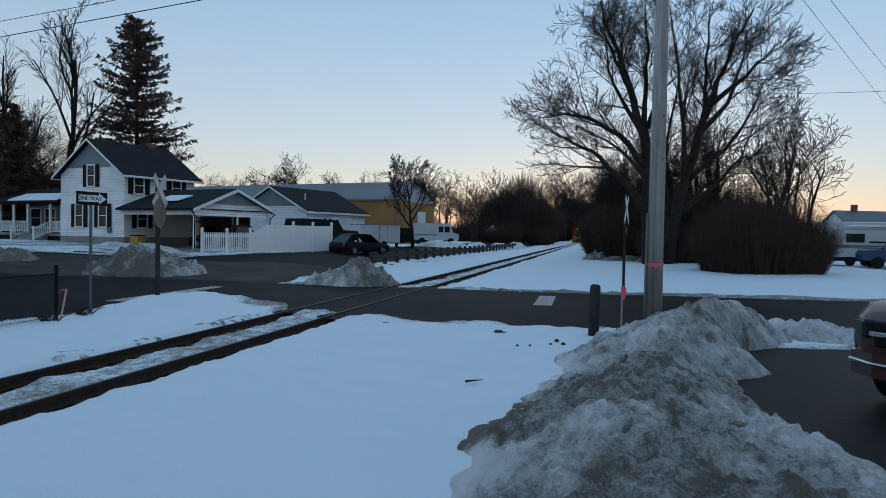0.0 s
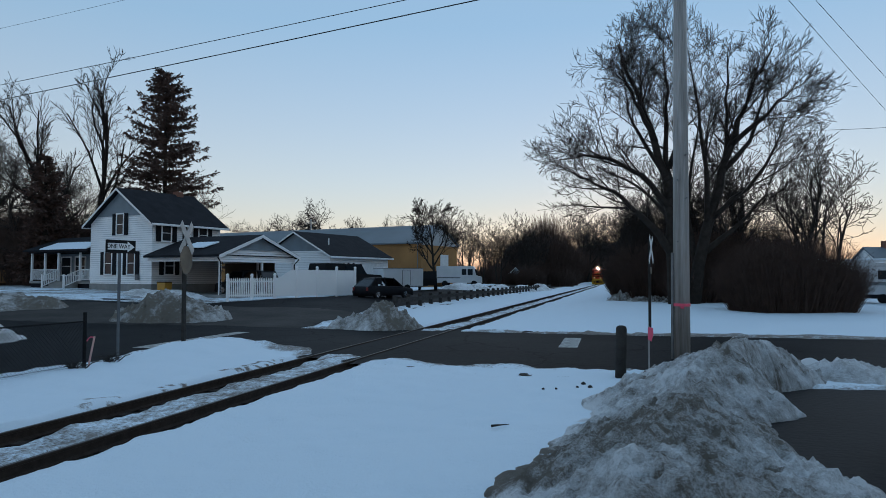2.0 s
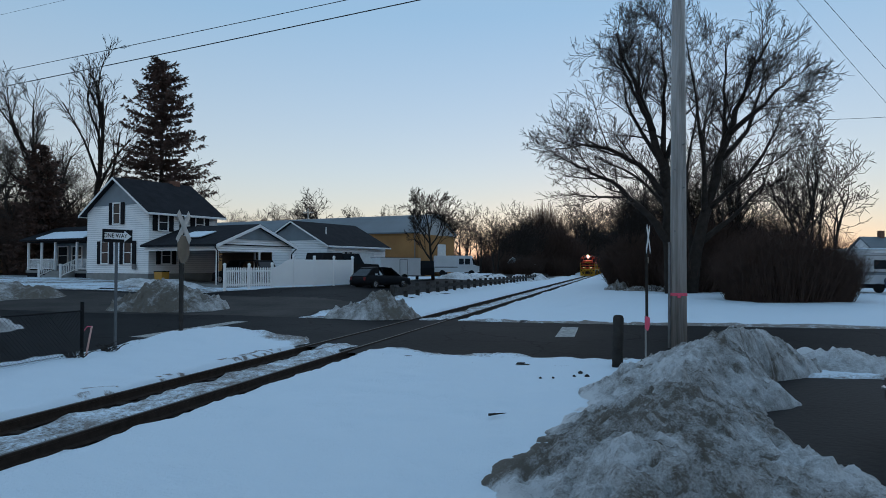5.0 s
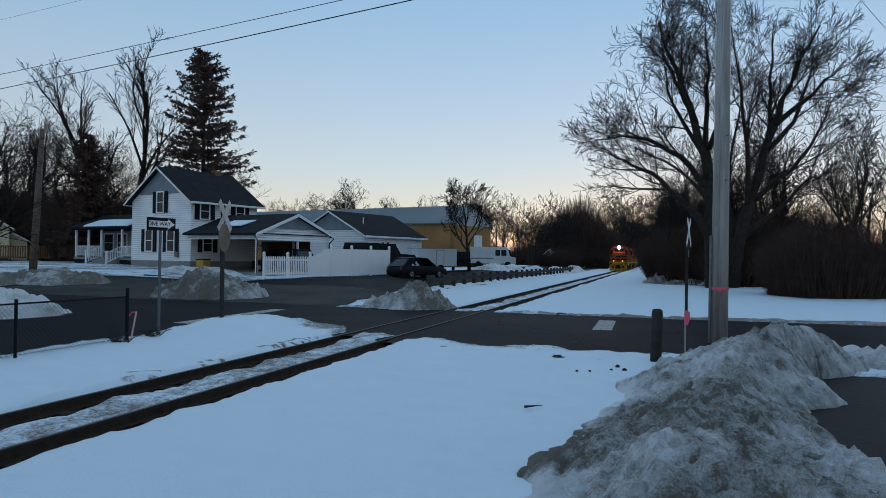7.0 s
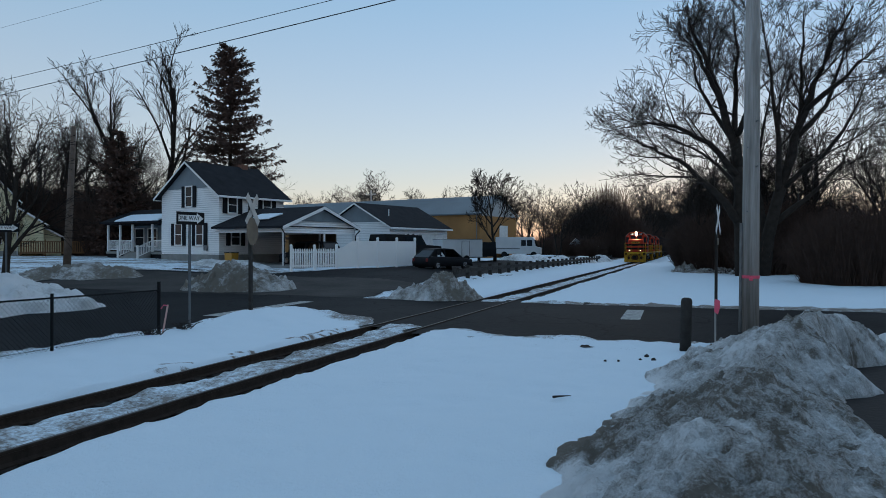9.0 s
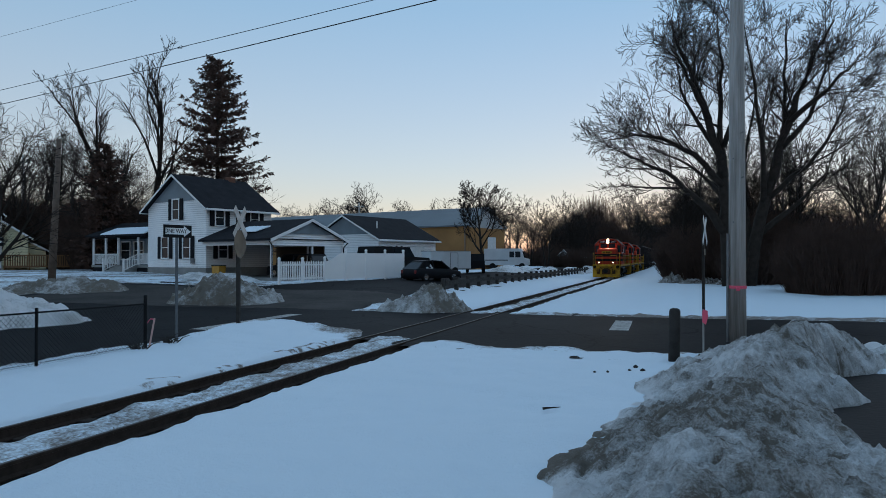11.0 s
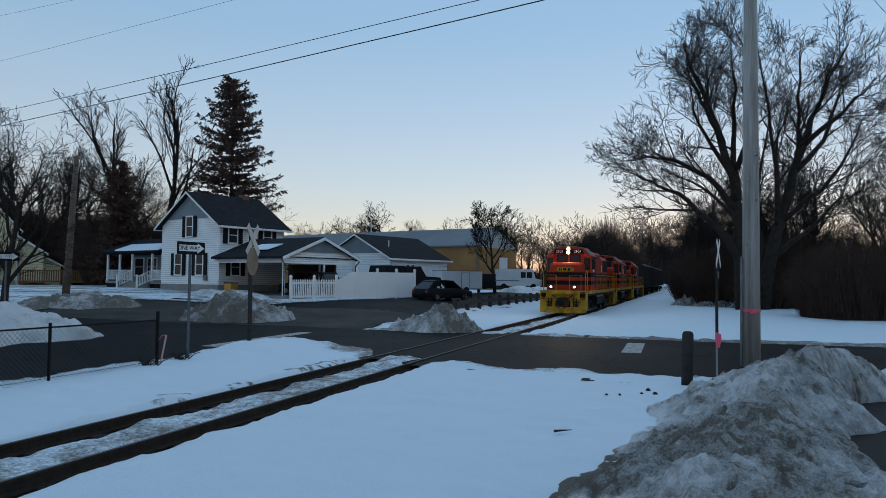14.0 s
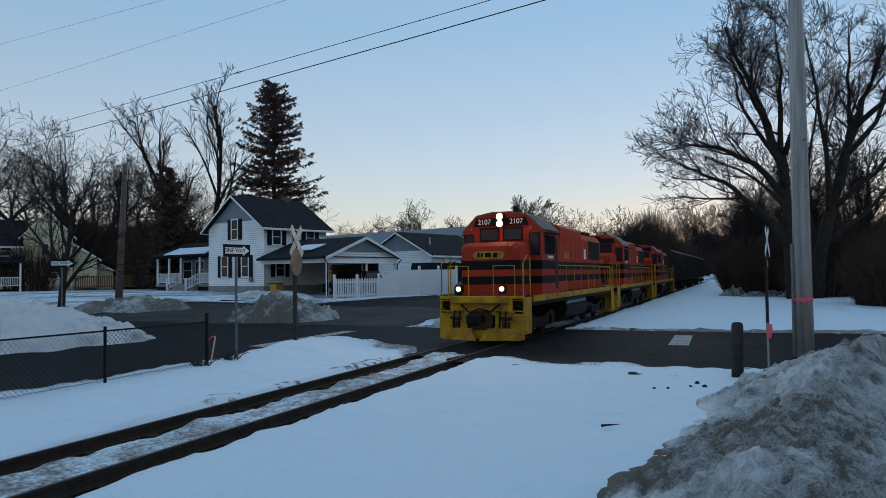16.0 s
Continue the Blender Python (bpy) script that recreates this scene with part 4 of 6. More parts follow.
def gable_block(ob, w, d, eave, peak, over=0.35, wall=SIDING, gable=None, ridge="y", roof=SHINGLE, z0=0.0, lap=0.13, trim=TRIM):
    """Walls with lapped siding, gable ends and a pitched roof of real thickness; x -w/2..w/2, y 0..d."""
    hw = w / 2
    if ridge == "y":
        out = [(-hw, z0), (hw, z0), (hw, eave), (0, peak), (-hw, eave)]
        core = Mesh().prism(out, 0.0, d, "y")
    else:
        out = [(0, z0), (d, z0), (d, eave), (d / 2, peak), (0, eave)]
        core = Mesh().prism(out, -hw, hw, "x")
    part("wall", core, wall, ob)
    r = Mesh()
    half, lo, hi = (hw, -over, d + over) if ridge == "y" else (d / 2, -hw - over, hw + over)
    rise = peak - eave
    k = over / half
    for s in (-1, 1):
        e = (s * (half + over), eave - rise * k)
        pr = [(0, peak + 0.03), (0, peak + 0.16), (e[0], e[1] + 0.16), (e[0], e[1] + 0.03)]
        if ridge == "x":
            pr = [(p[0] + d / 2, p[1]) for p in pr]
        r.prism(pr, lo, hi, "y" if ridge == "y" else "x")
    part("roof", r, roof, ob)
    # bargeboards on the two ends and fascia on the eaves
    for end in (lo - 0.03, hi):
        b = Mesh()
        for s in (-1, 1):
            e = (s * (half + over), eave - rise * k)
            pr = [(0, peak - 0.03), (0, peak + 0.13), (e[0], e[1] + 0.13), (e[0], e[1] - 0.03)]
            if ridge == "x":
                pr = [(p[0] + d / 2, p[1]) for p in pr]
            b.prism(pr, end, end + 0.03, "y" if ridge == "y" else "x")
        part("bargeboard", b, trim, ob)
    for s in (-1, 1):
        e = (s * (half + over), eave - rise * k)
        if ridge == "y":
            g = box(e[0] - 0.04 + 0.06 * s, e[0] + 0.04 + 0.06 * s, lo, hi, e[1] - 0.04, e[1] + 0.12, c=0.02)
        else:
            g = box(lo, hi, d / 2 + e[0] - 0.04 + 0.06 * s, d / 2 + e[0] + 0.04 + 0.06 * s, e[1] - 0.04, e[1] + 0.12, c=0.02)
        part("gutter", g, trim, ob)
    if gable:
        if ridge == "y":
            g = Mesh().prism([(-hw * 0.8, eave + 0.2 * rise), (hw * 0.8, eave + 0.2 * rise), (0, peak - 0.02)], -0.03, 0.0, "y")
        else:
            g = Mesh().prism([(d * 0.01, eave), (d * 0.99, eave), (d / 2, peak - 0.02)], hw, hw + 0.03, "x")
        part("gable_panel", g, gable, ob, "blue-grey shingled gable")


def window(ob, m, w, h, shutters=0.0, frame_mat=TRIM, mullion=True):
    """A sash window on a wall; local x along the wall, -y outwards."""
    win = part("window", box(-w / 2, w / 2, -0.01, 0.03, -h / 2, h / 2), GLASS, ob, at=m)
    fr = Mesh()
    fr.box(-w / 2 - 0.1, -w / 2, -0.06, 0.02, -h / 2 - 0.1, h / 2 + 0.1).box(w / 2, w / 2 + 0.1, -0.06, 0.02, -h / 2 - 0.1, h / 2 + 0.1)
    fr.box(-w / 2, w / 2, -0.06, 0.02, h / 2, h / 2 + 0.1).box(-w / 2, w / 2, -0.075, 0.02, -h / 2 - 0.1, -h / 2)
    if mullion:
        fr.box(-w / 2, w / 2, -0.04, 0.0, -0.025, 0.025)
    part("window_frame", fr, frame_mat, win)
    for s in (-1, 1):
        if shutters:
            sh = Mesh()
            c = s * (w / 2 + 0.12 + shutters / 2)
            sh.box(c - shutters / 2, c + shutters / 2, -0.05, 0.0, -h / 2 - 0.08, h / 2 + 0.08, c=0.01)
            for i in range(9):
                z = -h / 2 + (i + 0.5) * h / 9
                sh.box(c - shutters / 2 + 0.05, c + shutters / 2 - 0.05, -0.062, -0.045, z - h / 26, z + h / 26)
            part("shutter", sh, SHUTTER, win)
    return win


def at_house(a, b, z=0.0):
    """A place a metres along the front from its near corner, b metres deep."""
    p = Vector((-32.4, 44.4, 0)) + UX * a + VX * b
    return p.x, p.y, z


HZ = 1.17
W, D = 7.3, 6.4
hx, hy, _ = at_house(W / 2, 0)
house = thing("white_house", pose(hx, hy, HZ, 0, 0, HOUSE_TURN), "two-storey white sided house with dark shutters and gabled roof", "house")
gable_block(house, W, D, 5.03, 7.5, 0.45, gable=GREYSIDE)
part("foundation", box(-W / 2 - 0.02, W / 2 + 0.02, -0.03, D, -0.6, 0.4), CONCRETE, house)
window(house, pose(-0.0, -0.03, 4.9), 0.75, 1.5, 0.42)
window(house, pose(-1.35, -0.03, 1.95), 0.8, 1.6, 0.42)
window(house, pose(1.35, -0.03, 1.95), 0.8, 1.6, 0.42)
for b in (1.2, 4.6):
    window(house, pose(W / 2 + 0.03, b, 4.2, 0, 0, 90), 0.75, 1.15, 0.42)
window(house, pose(W / 2 + 0.03, 1.5, 1.75, 0, 0, 90), 0.75, 1.2, 0.4)
part("chimney", box(-0.3, 0.3, D - 1.5, D - 0.9, 6.6, 7.9, c=0.03), surface("chimney_brick", (0.2, 0.1, 0.07), None, 0.9, 6, 0.4), house)
part("meter_box", box(2.0, 2.35, -0.2, -0.02, 0.7, 1.1, c=0.03), GALV, house)

# porch wing to the far side of the front
px_, py_, _ = at_house(W + 4.25, 0.5)
porch = thing("porch", pose(px_, py_, HZ, 0, 0, HOUSE_TURN), "white railed front porch with snow on its low roof", "porch")
# grey instead of white puts the porch's shade into this wall's colour
part("back_wall", box(-4.2, 4.2, 2.2, 5.0, -0.3, 2.9), GREYSIDE, porch)
part("deck", box(-4.25, 4.2, -0.4, 2.22, 0.35, 0.55), CONCRETE, porch)
part("skirting", box(-4.2, 4.2, -0.3, 1.5, -0.6, 0.35), SHUTTER, porch)
part("roof", Mesh().prism([(-0.8, 2.95), (-0.8, 3.08), (2.6, 4.3), (5.4, 3.3), (5.4, 3.15), (2.6, 4.1)], -4.6, 4.2, "x"), SHINGLE, porch)
part("ceiling_board", box(-4.2, 4.2, -0.5, 2.2, 2.85, 2.94), SHUTTER, porch)
part("roof_snow", Mesh().prism([(-0.7, 3.12), (-0.6, 3.24), (0.9, 3.78), (1.0, 3.68)], -2.4, 4.0, "x"), SNOW, porch, "slab of snow on the roof")
for x in (-4.1, -2.2, -0.3, 2.6, 4.05):
    part("post", box(x - 0.08, x + 0.08, -0.35, -0.19, 0.55, 2.95, c=0.012), TRIM, porch)
part("door", box(0.5, 1.5, 2.14, 2.2, 0.55, 2.6), SHUTTER, porch)
for x in (-3.2, -1.2, 3.3):
    window(porch, pose(x, 2.18, 1.8), 1.3, 1.5)


baluster = box(-0.02, 0.02, -0.018, 0.018, 0.15, 0.92).build("baluster")
baluster.materials.append(TRIM)


def railing(ob, m, length, slope=0.0):
    r = Mesh()
    n = int(length / 0.14)
    for z in (0.12, 0.9):
        r.add([(0, -0.03, z), (0, 0.03, z), (0, 0.03, z + 0.06), (0, -0.03, z + 0.06), (length, -0.03, z + slope), (length, 0.03, z + slope), (length, 0.03, z + 0.06 + slope), (length, -0.03, z + 0.06 + slope)],
              [(0, 1, 2, 3), (7, 6, 5, 4), (0, 4, 5, 1), (1, 5, 6, 2), (2, 6, 7, 3), (3, 7, 4, 0)])
    r.box(-0.06, 0.06, -0.06, 0.06, -0.1, 1.1).box(length - 0.06, length + 0.06, -0.06, 0.06, -0.1 + slope, 1.1 + slope)
    rail = part("railing", r, TRIM, ob, at=m)
    for i in range(n):
        x = (i + 0.5) * length / n
        part("baluster", baluster, None, rail, at=pose(x, 0, slope * x / length))


railing(porch, pose(-4.1, -0.27, 0.55), 3.8)
railing(porch, pose(2.6, -0.27, 0.55), 1.45)
railing(porch, pose(-0.3, -1.6, 0.0, 0, 0, 90), 1.3, 0.55)
railing(porch, pose(2.6, -1.6, 0.0, 0, 0, 90), 1.3, 0.55)
for i in range(3):
    part("step", box(-0.25, 2.55, -1.5 + 0.36 * i, -0.4, -0.3, 0.17 * (i + 1)), CONCRETE, porch)

# carport at the side of the house
cp = Vector((-25.4, 42.0, 0))
carport = thing("carport", pose(cp.x, cp.y, 0.9, 0, 0, HOUSE_TURN), "open white carport with dark shingled roof and snow patch", "carport")
CW, CD = 7.35, 7.1   # reach from the house, and breadth of its gable
rise, eav = 1.35, 2.75
r = Mesh()
for s, y0 in ((-1, -0.45), (1, CD + 0.45)):
    r.prism([(CD / 2, eav + rise), (CD / 2, eav + rise + 0.15), (y0, eav - 0.02), (y0, eav - 0.17)], -CW, 0.4, "x")
part("roof", r, SHINGLE, carport)
part("gable_panel", Mesh().prism([(1.0, eav + 0.36), (CD - 1.0, eav + 0.36), (CD / 2, eav + rise - 0.05)], -0.02, 0.06, "x"), GREYSIDE, carport, "grey gable")
bm_ = Mesh().box(-0.1, 0.1, -0.1, CD + 0.1, eav - 0.5, eav + 0.1).prism([(0.1, eav + 0.1), (CD - 0.1, eav + 0.1), (CD / 2 + 0.4, eav + rise - 0.15), (CD / 2 - 0.4, eav + rise - 0.15)], -0.06, -0.02, "x").box(-CW, 0.0, -0.1, 0.1, eav - 0.45, eav - 0.1).box(-CW, 0.0, CD - 0.1, CD + 0.1, eav - 0.45, eav - 0.1)
part("beam", bm_, SIDING, carport)
brg = Mesh()
for s, y0 in ((-1, -0.45), (1, CD + 0.45)):
    brg.prism([(CD / 2, eav + rise - 0.1), (CD / 2, eav + rise + 0.12), (y0, eav - 0.05), (y0, eav - 0.27)], 0.4, 0.44, "x")
part("bargeboard", brg, TRIM, carport)
part("roof_snow", Mesh().prism([(0.6, eav + 0.5), (0.6, eav + 0.56), (2.0, eav + 1.0), (2.0, eav + 0.92)], -4.6, -2.3, "x"), SNOW, carport, "patch of old snow")
for x, y in ((0, 0), (0, CD), (0, 3.9), (-3.6, CD)):
    part("post", box(x - 0.07, x + 0.07, y - 0.07, y + 0.07, -0.8, eav - 0.45, c=0.012), TRIM, carport)
part("downspout", Mesh().tube([(0.1, -0.3, eav - 0.2), (0.1, -0.05, eav - 0.5), (0.1, -0.05, -0.2)], 0.045, 6), SHUTTER, carport)
part("downspout", Mesh().tube([(0.3, CD + 0.4, eav - 0.2), (0.15, CD + 0.05, eav - 0.6), (0.15, CD + 0.05, -0.2)], 0.045, 6), SHUTTER, carport)
# dark wall and ceiling added to keep the carport's inside in shade
part("back_wall", box(-CW, -2.0, CD + 0.12, CD + 0.22, -0.6, eav - 0.1), surface("dark_boards", (0.09, 0.06, 0.04), None, 0.8, 2, 0.2), carport, "dark board wall")
part("ceiling_board", box(-CW, 0.2, 0.15, CD - 0.15, eav - 0.08, eav - 0.02), SHUTTER, carport)
part("slab", box(-CW, 0.3, -0.2, CD + 0.2, -0.9, 0.0), CONCRETE, carport)

# garage behind
gc = Vector((-25.2, 60.5, 0))
gx_, gy_ = gc.x + UX.x * 4.2, gc.y + UX.y * 4.2
garage = thing("garage", pose(gx_, gy_, 1.37, 0, 0, HOUSE_TURN), "white sided garage with dark shingled gable roof", "garage")
gable_block(garage, 8.4, 9.5, 2.75, 4.95, 0.4, gable=GREYSIDE)
gd = Mesh().box(4.2, 4.26, 4.6, 7.4, -0.2, 2.1)
for i in range(4):
    gd.box(4.26, 4.275, 4.65, 7.35, 0.02 + 0.52 * i, 0.5 + 0.52 * i)
part("overhead_door", gd, WHITE, garage)
part("roof_vent", cyl((2.4, 2.0, 3.6), (2.4, 2.0, 4.5), 0.06), TRIM, garage)
for y in (2.6, 3.4):
    part("wall_lamp", box(4.22, 4.4, y, y + 0.12, 1.9, 2.1, c=0.02), BLACK, garage)

# long warehouse
wc = Vector((-24.1, 88.8, 0))
WL, WD = 46.0, 9.8
ware = thing("warehouse", pose(wc.x + UX.x * WL / 2, wc.y + UX.y * WL / 2, 1.75, 0, 0, HOUSE_TURN), "long tan block warehouse with a grey metal roof", "warehouse")
gable_block(ware, WL, WD, 4.9, 7.4, 0.3, wall=ORANGE, gable=None, ridge="x", roof=METALROOF, lap=0, z0=-1.5, trim=METALROOF)
part("gable_panel", Mesh().prism([(0.0, 4.6), (WD, 4.6), (WD / 2, 7.3)], WL / 2 + 0.01, WL / 2 + 0.06, "x"), surface("weathered_panel", (0.45, 0.45, 0.44), (0.3, 0.3, 0.3), 0.7, 0.8, 0.1), ware, "weathered grey gable")
part("loading_door", box(WL / 2 + 0.01, WL / 2 + 0.08, 5.0, 7.2, 0.8, 3.4), WHITE, ware, "white roll-up door")
dsp = Mesh().tube([(WL / 2 - 0.5, -0.1, 4.7), (WL / 2 - 0.5, -0.1, 0)], 0.06, 6)
part("downspout", dsp, GALV, ware)

# small house among the far trees
shed = thing("far_cottage", on(-17.2, 133, -30, 0.72), "small grey cottage among bare trees", "house")
gable_block(shed, 5.0, 6.0, 2.4, 4.2, 0.3, wall=GREYSIDE)
window(shed, pose(0.8, -0.03, 1.3), 0.7, 1.1)
part("door", box(-1.5, -0.7, -0.04, 0.0, 0.0, 2.0), SHUTTER, shed)

# yellow house
yellow = thing("yellow_house", pose(-62.4, 50.06, 1.42, 0, 0, 51), "pale yellow sided house with lean-to and wooden deck", "house")
gable_block(yellow, 4.3, 8.0, 5.3, 7.7, 0.3, wall=YELLOWSIDE)
part("foundation", box(-2.17, 2.17, -0.03, 8.0, -0.8, 0.25), CONCRETE, yellow)
part("lean_to", Mesh().prism([(2.15, -0.8), (4.4, -0.8), (4.4, 3.0), (2.15, 4.5)], 0.6, 7.0, "y"), YELLOWSIDE, yellow)
part("lean_to_roof", Mesh().prism([(2.15, 4.52), (2.15, 4.64), (4.85, 2.84), (4.85, 2.72)], 0.3, 7.3, "y"), SHINGLE, yellow)
part("lean_to_trim", Mesh().prism([(2.15, 4.42), (2.15, 4.64), (4.87, 2.84), (4.87, 2.62)], 0.25, 0.3, "y"), TRIM, yellow)
part("back_shed", Mesh().prism([(4.42, -0.8), (6.0, -0.8), (6.0, 1.7), (4.42, 2.6)], 1.6, 6.0, "y"), YELLOWSIDE, yellow)
part("back_shed_roof", Mesh().prism([(4.42, 2.62), (4.42, 2.74), (6.3, 1.66), (6.3, 1.54)], 1.3, 6.3, "y"), SHINGLE, yellow)
part("back_shed_trim", Mesh().prism([(4.42, 2.54), (4.42, 2.74), (6.32, 1.66), (6.32, 1.46)], 1.25, 1.3, "y"), TRIM, yellow)
part("downspout", Mesh().tube([(2.1, -0.1, 5.2), (2.1, -0.1, -0.1), (2.3, -0.3, -0.3)], 0.05, 6), TRIM, yellow)
DECKWOOD = surface("deck_wood", (0.2, 0.11, 0.055), None, 0.8, 3, 0.2)
deck = part("deck", Mesh().box(2.3, 8.6, -1.6, 0.58, 0.0, 0.14).box(2.3, 8.6, -1.6, -1.52, 1.12, 1.22), DECKWOOD, yellow, "brown wooden deck with railing")
bal = box(-0.06, 0.06, -1.58, -1.55, 0.14, 1.12).build("baluster")
bal.materials.append(DECKWOOD)
for i in range(31):
    part("baluster", bal, None, deck, at=pose(2.42 + 0.2 * i, 0, 0))
for i in range(4):
    part("deck_post", box(2.3 + 2.05 * i, 2.42 + 2.05 * i, -1.6, -1.48, -0.8, 1.4), DECKWOOD, deck)
window(yellow, pose(-0.3, -0.03, 3.9), 0.55, 1.1)
window(yellow, pose(0.4, -0.03, 1.6), 0.7, 1.2)
wing = thing("house_wing", pose(-66.3, 46.0, 1.42, 0, 0, 51), "pale yellow side wing with dark roof and white porch", "house")
gable_block(wing, 7.0, 7.0, 4.3, 6.9, 0.3, wall=YELLOWSIDE, ridge="x")
part("porch_roof", Mesh().prism([(-2.4, 2.5), (0, 3.1), (0, 3.2), (-2.5, 2.62)], -3.5, 3.5, "x"), SHINGLE, wing)
for x in (-3.3, -1.1, 1.1, 3.3):
    part("porch_post", box(x - 0.08, x + 0.08, -2.3, -2.14, -0.6, 2.5, c=0.01), TRIM, wing)
for x in (-3.3, 1.1):
    railing(wing, pose(x, -2.22, 0.2), 2.2)
window(wing, pose(-1.8, -0.03, 1.8), 1.0, 1.4)
window(wing, pose(2.0, -0.03, 1.8), 1.0, 1.4)
window(wing, pose(2.0, -0.03, 3.75), 0.9, 0.9)

# ---- fences, poles, signs ----


def vinyl_fence():
    a, b = Vector((-23.4, 39.6, 0)), Vector((-18.4, 49.0, 0))
    d = (b - a)
    length = d.length
    turn = math.degrees(math.atan2(d.y, d.x))
    ob = thing("vinyl_fence", pose(a.x, a.y, 0.78, 0, 0, turn), "white vinyl fence stepping up from pickets to solid panels", "fence")
    n = 6
    step = length / n
    picket = Mesh().prism([(-0.04, 0.05), (0.04, 0.05), (0.04, 1.22), (0, 1.3), (-0.04, 1.22)], -0.05, -0.03, "y").build("picket")
    picket.materials.append(VINYL)
    for i in range(n + 1):
        hgt = 1.45 if i < 2 else 1.5 if i == 2 else 2.0
        p = Mesh().box(i * step - 0.07, i * step + 0.07, -0.07, 0.07, -0.9, hgt, c=0.01)
        p.prism([(i * step - 0.09, hgt), (i * step + 0.09, hgt), (i * step, hgt + 0.12)], -0.09, 0.09, "y")
        part("post", p, VINYL, ob)
    for i in range(n):
        x0, x1 = i * step + 0.07, (i + 1) * step - 0.07
        if i < 2:
            panel = part("picket_rail", box(x0, x1, -0.03, 0.03, 0.12, 0.22), VINYL, ob)
            part("picket_rail", box(x0, x1, -0.03, 0.03, 1.0, 1.1), VINYL, ob)
            k = int((x1 - x0) / 0.13)
            for j in range(k):
                part("picket", picket, None, panel, at=pose(x0 + (j + 0.5) * (x1 - x0) / k, 0, 0))
        else:
            h0 = 1.3 if i == 2 else 1.83
            top = [(x0 + (x1 - x0) * j / 14, h0 + (0.53 * smooth01(j, 1, 12) if i == 2 else 0)) for j in range(15)]
            m = Mesh().prism([(x0, 0.05), (x1, 0.05)] + top[::-1], -0.02, 0.02, "y")
            m.box(x0, x1, -0.035, 0.035, 0.04, 0.16)
            part("solid_panel", m, VINYL, ob)


vinyl_fence()


def utility_pole(x, y, h, r, label, arm=False, lean=0.0):
    ob = thing("utility_pole", pose(x, y, base(x, y), 0, lean, 0), label, "utility pole", "utility poles")
    part("shaft", Mesh().tube([(0, 0, -0.5), (0, 0, h * 0.35), (0, 0, h)], [r, r * 0.88, r * 0.62], 16), POLEWOOD, ob, smooth=True)
    if arm:
        part("crossarm", box(-1.2, 1.2, -0.06, 0.06, h - 0.9, h - 0.75, c=0.01), POLEWOOD, ob)
        for s in (-1.1, -0.5, 0.5, 1.1):
            part("insulator", cyl((s, 0, h - 0.75), (s, 0, h - 0.55), 0.05), GALV, ob)
    return ob


pole = utility_pole(1.98, 20.3, 14.0, 0.235, "weathered grey wooden utility pole tied with pink ribbon", lean=0.3)
part("ribbon", Mesh().tube([(0, 0, 1.42), (0, 0, 1.5)], [0.24, 0.24], 16), PINK, pole, "pink survey ribbon")
part("ribbon_knot", box(-0.05, 0.04, -0.27, -0.235, 1.36, 1.46, c=0.01), PINK, pole)
part("conduit", Mesh().tube([(-0.24, -0.06, -0.3), (-0.235, -0.06, 2.9)], [0.045, 0.045], 8), GALV, pole, "grey cable guard")
for z, s in ((4.4, 1), (4.9, -1), (5.6, 1), (3.2, -1)):
    part("step_bolt", cyl((0.1 * s, -0.18, z), (0.12 * s, -0.29, z), 0.02, 6), GALV, pole)
snag = utility_pole(-36.6, 34.5, 9.2, 0.24, "brown dead tree trunk leaning in the front yard", lean=3.5)
DEADWOOD = surface("dead_wood", (0.16, 0.12, 0.095), (0.08, 0.06, 0.048), 0.9, 3, 0.5)
for o_ in snag.children:
    o_.data.materials[0] = DEADWOOD
utility_pole(-61.5, 137, 13.0, 0.2, "distant wooden utility pole with crossarm", True)
utility_pole(-70, 62, 13, 0.2, "distant wooden utility pole with crossarm", True)
utility_pole(27.0, 69.0, 16.2, 0.18, "distant wooden utility pole beside the camper")


def one_way(x, y, z0, hgt, turn, label):
    ob = thing("one_way_sign", pose(x, y, z0, 0, 0, turn), label, "road sign", "one-way signs")
    part("post", Mesh().box(-0.035, 0.035, 0.0, 0.05, -0.4, hgt, c=0.008), SIGNPOST, ob)
    pl = part("plate", box(-0.46, 0.46, -0.02, -0.008, hgt - 0.34, hgt, c=0.004), BLACK, ob)
    zc = hgt - 0.17
    arr = Mesh().prism([(-0.4, zc - 0.085), (0.2, zc - 0.085), (0.2, zc - 0.14), (0.42, zc), (0.2, zc + 0.14), (0.2, zc + 0.085), (-0.4, zc + 0.085)], -0.028, -0.021, "y")
    part("arrow", arr, WHITE, pl)
    t = text_mesh("ONE WAY", 0.155)
    part("lettering", t, BLACK, pl, at=pose(-0.08, -0.03, zc - 0.0, 90, 0, 0))


one_way(-12.3, 15.6, 0.15, 3.0, 78, "black and white one-way sign on a steel post")
one_way(-25.4, 21.0, base(-25.4, 21) + 0.5, 2.6, 50, "black and white one-way sign across the street")


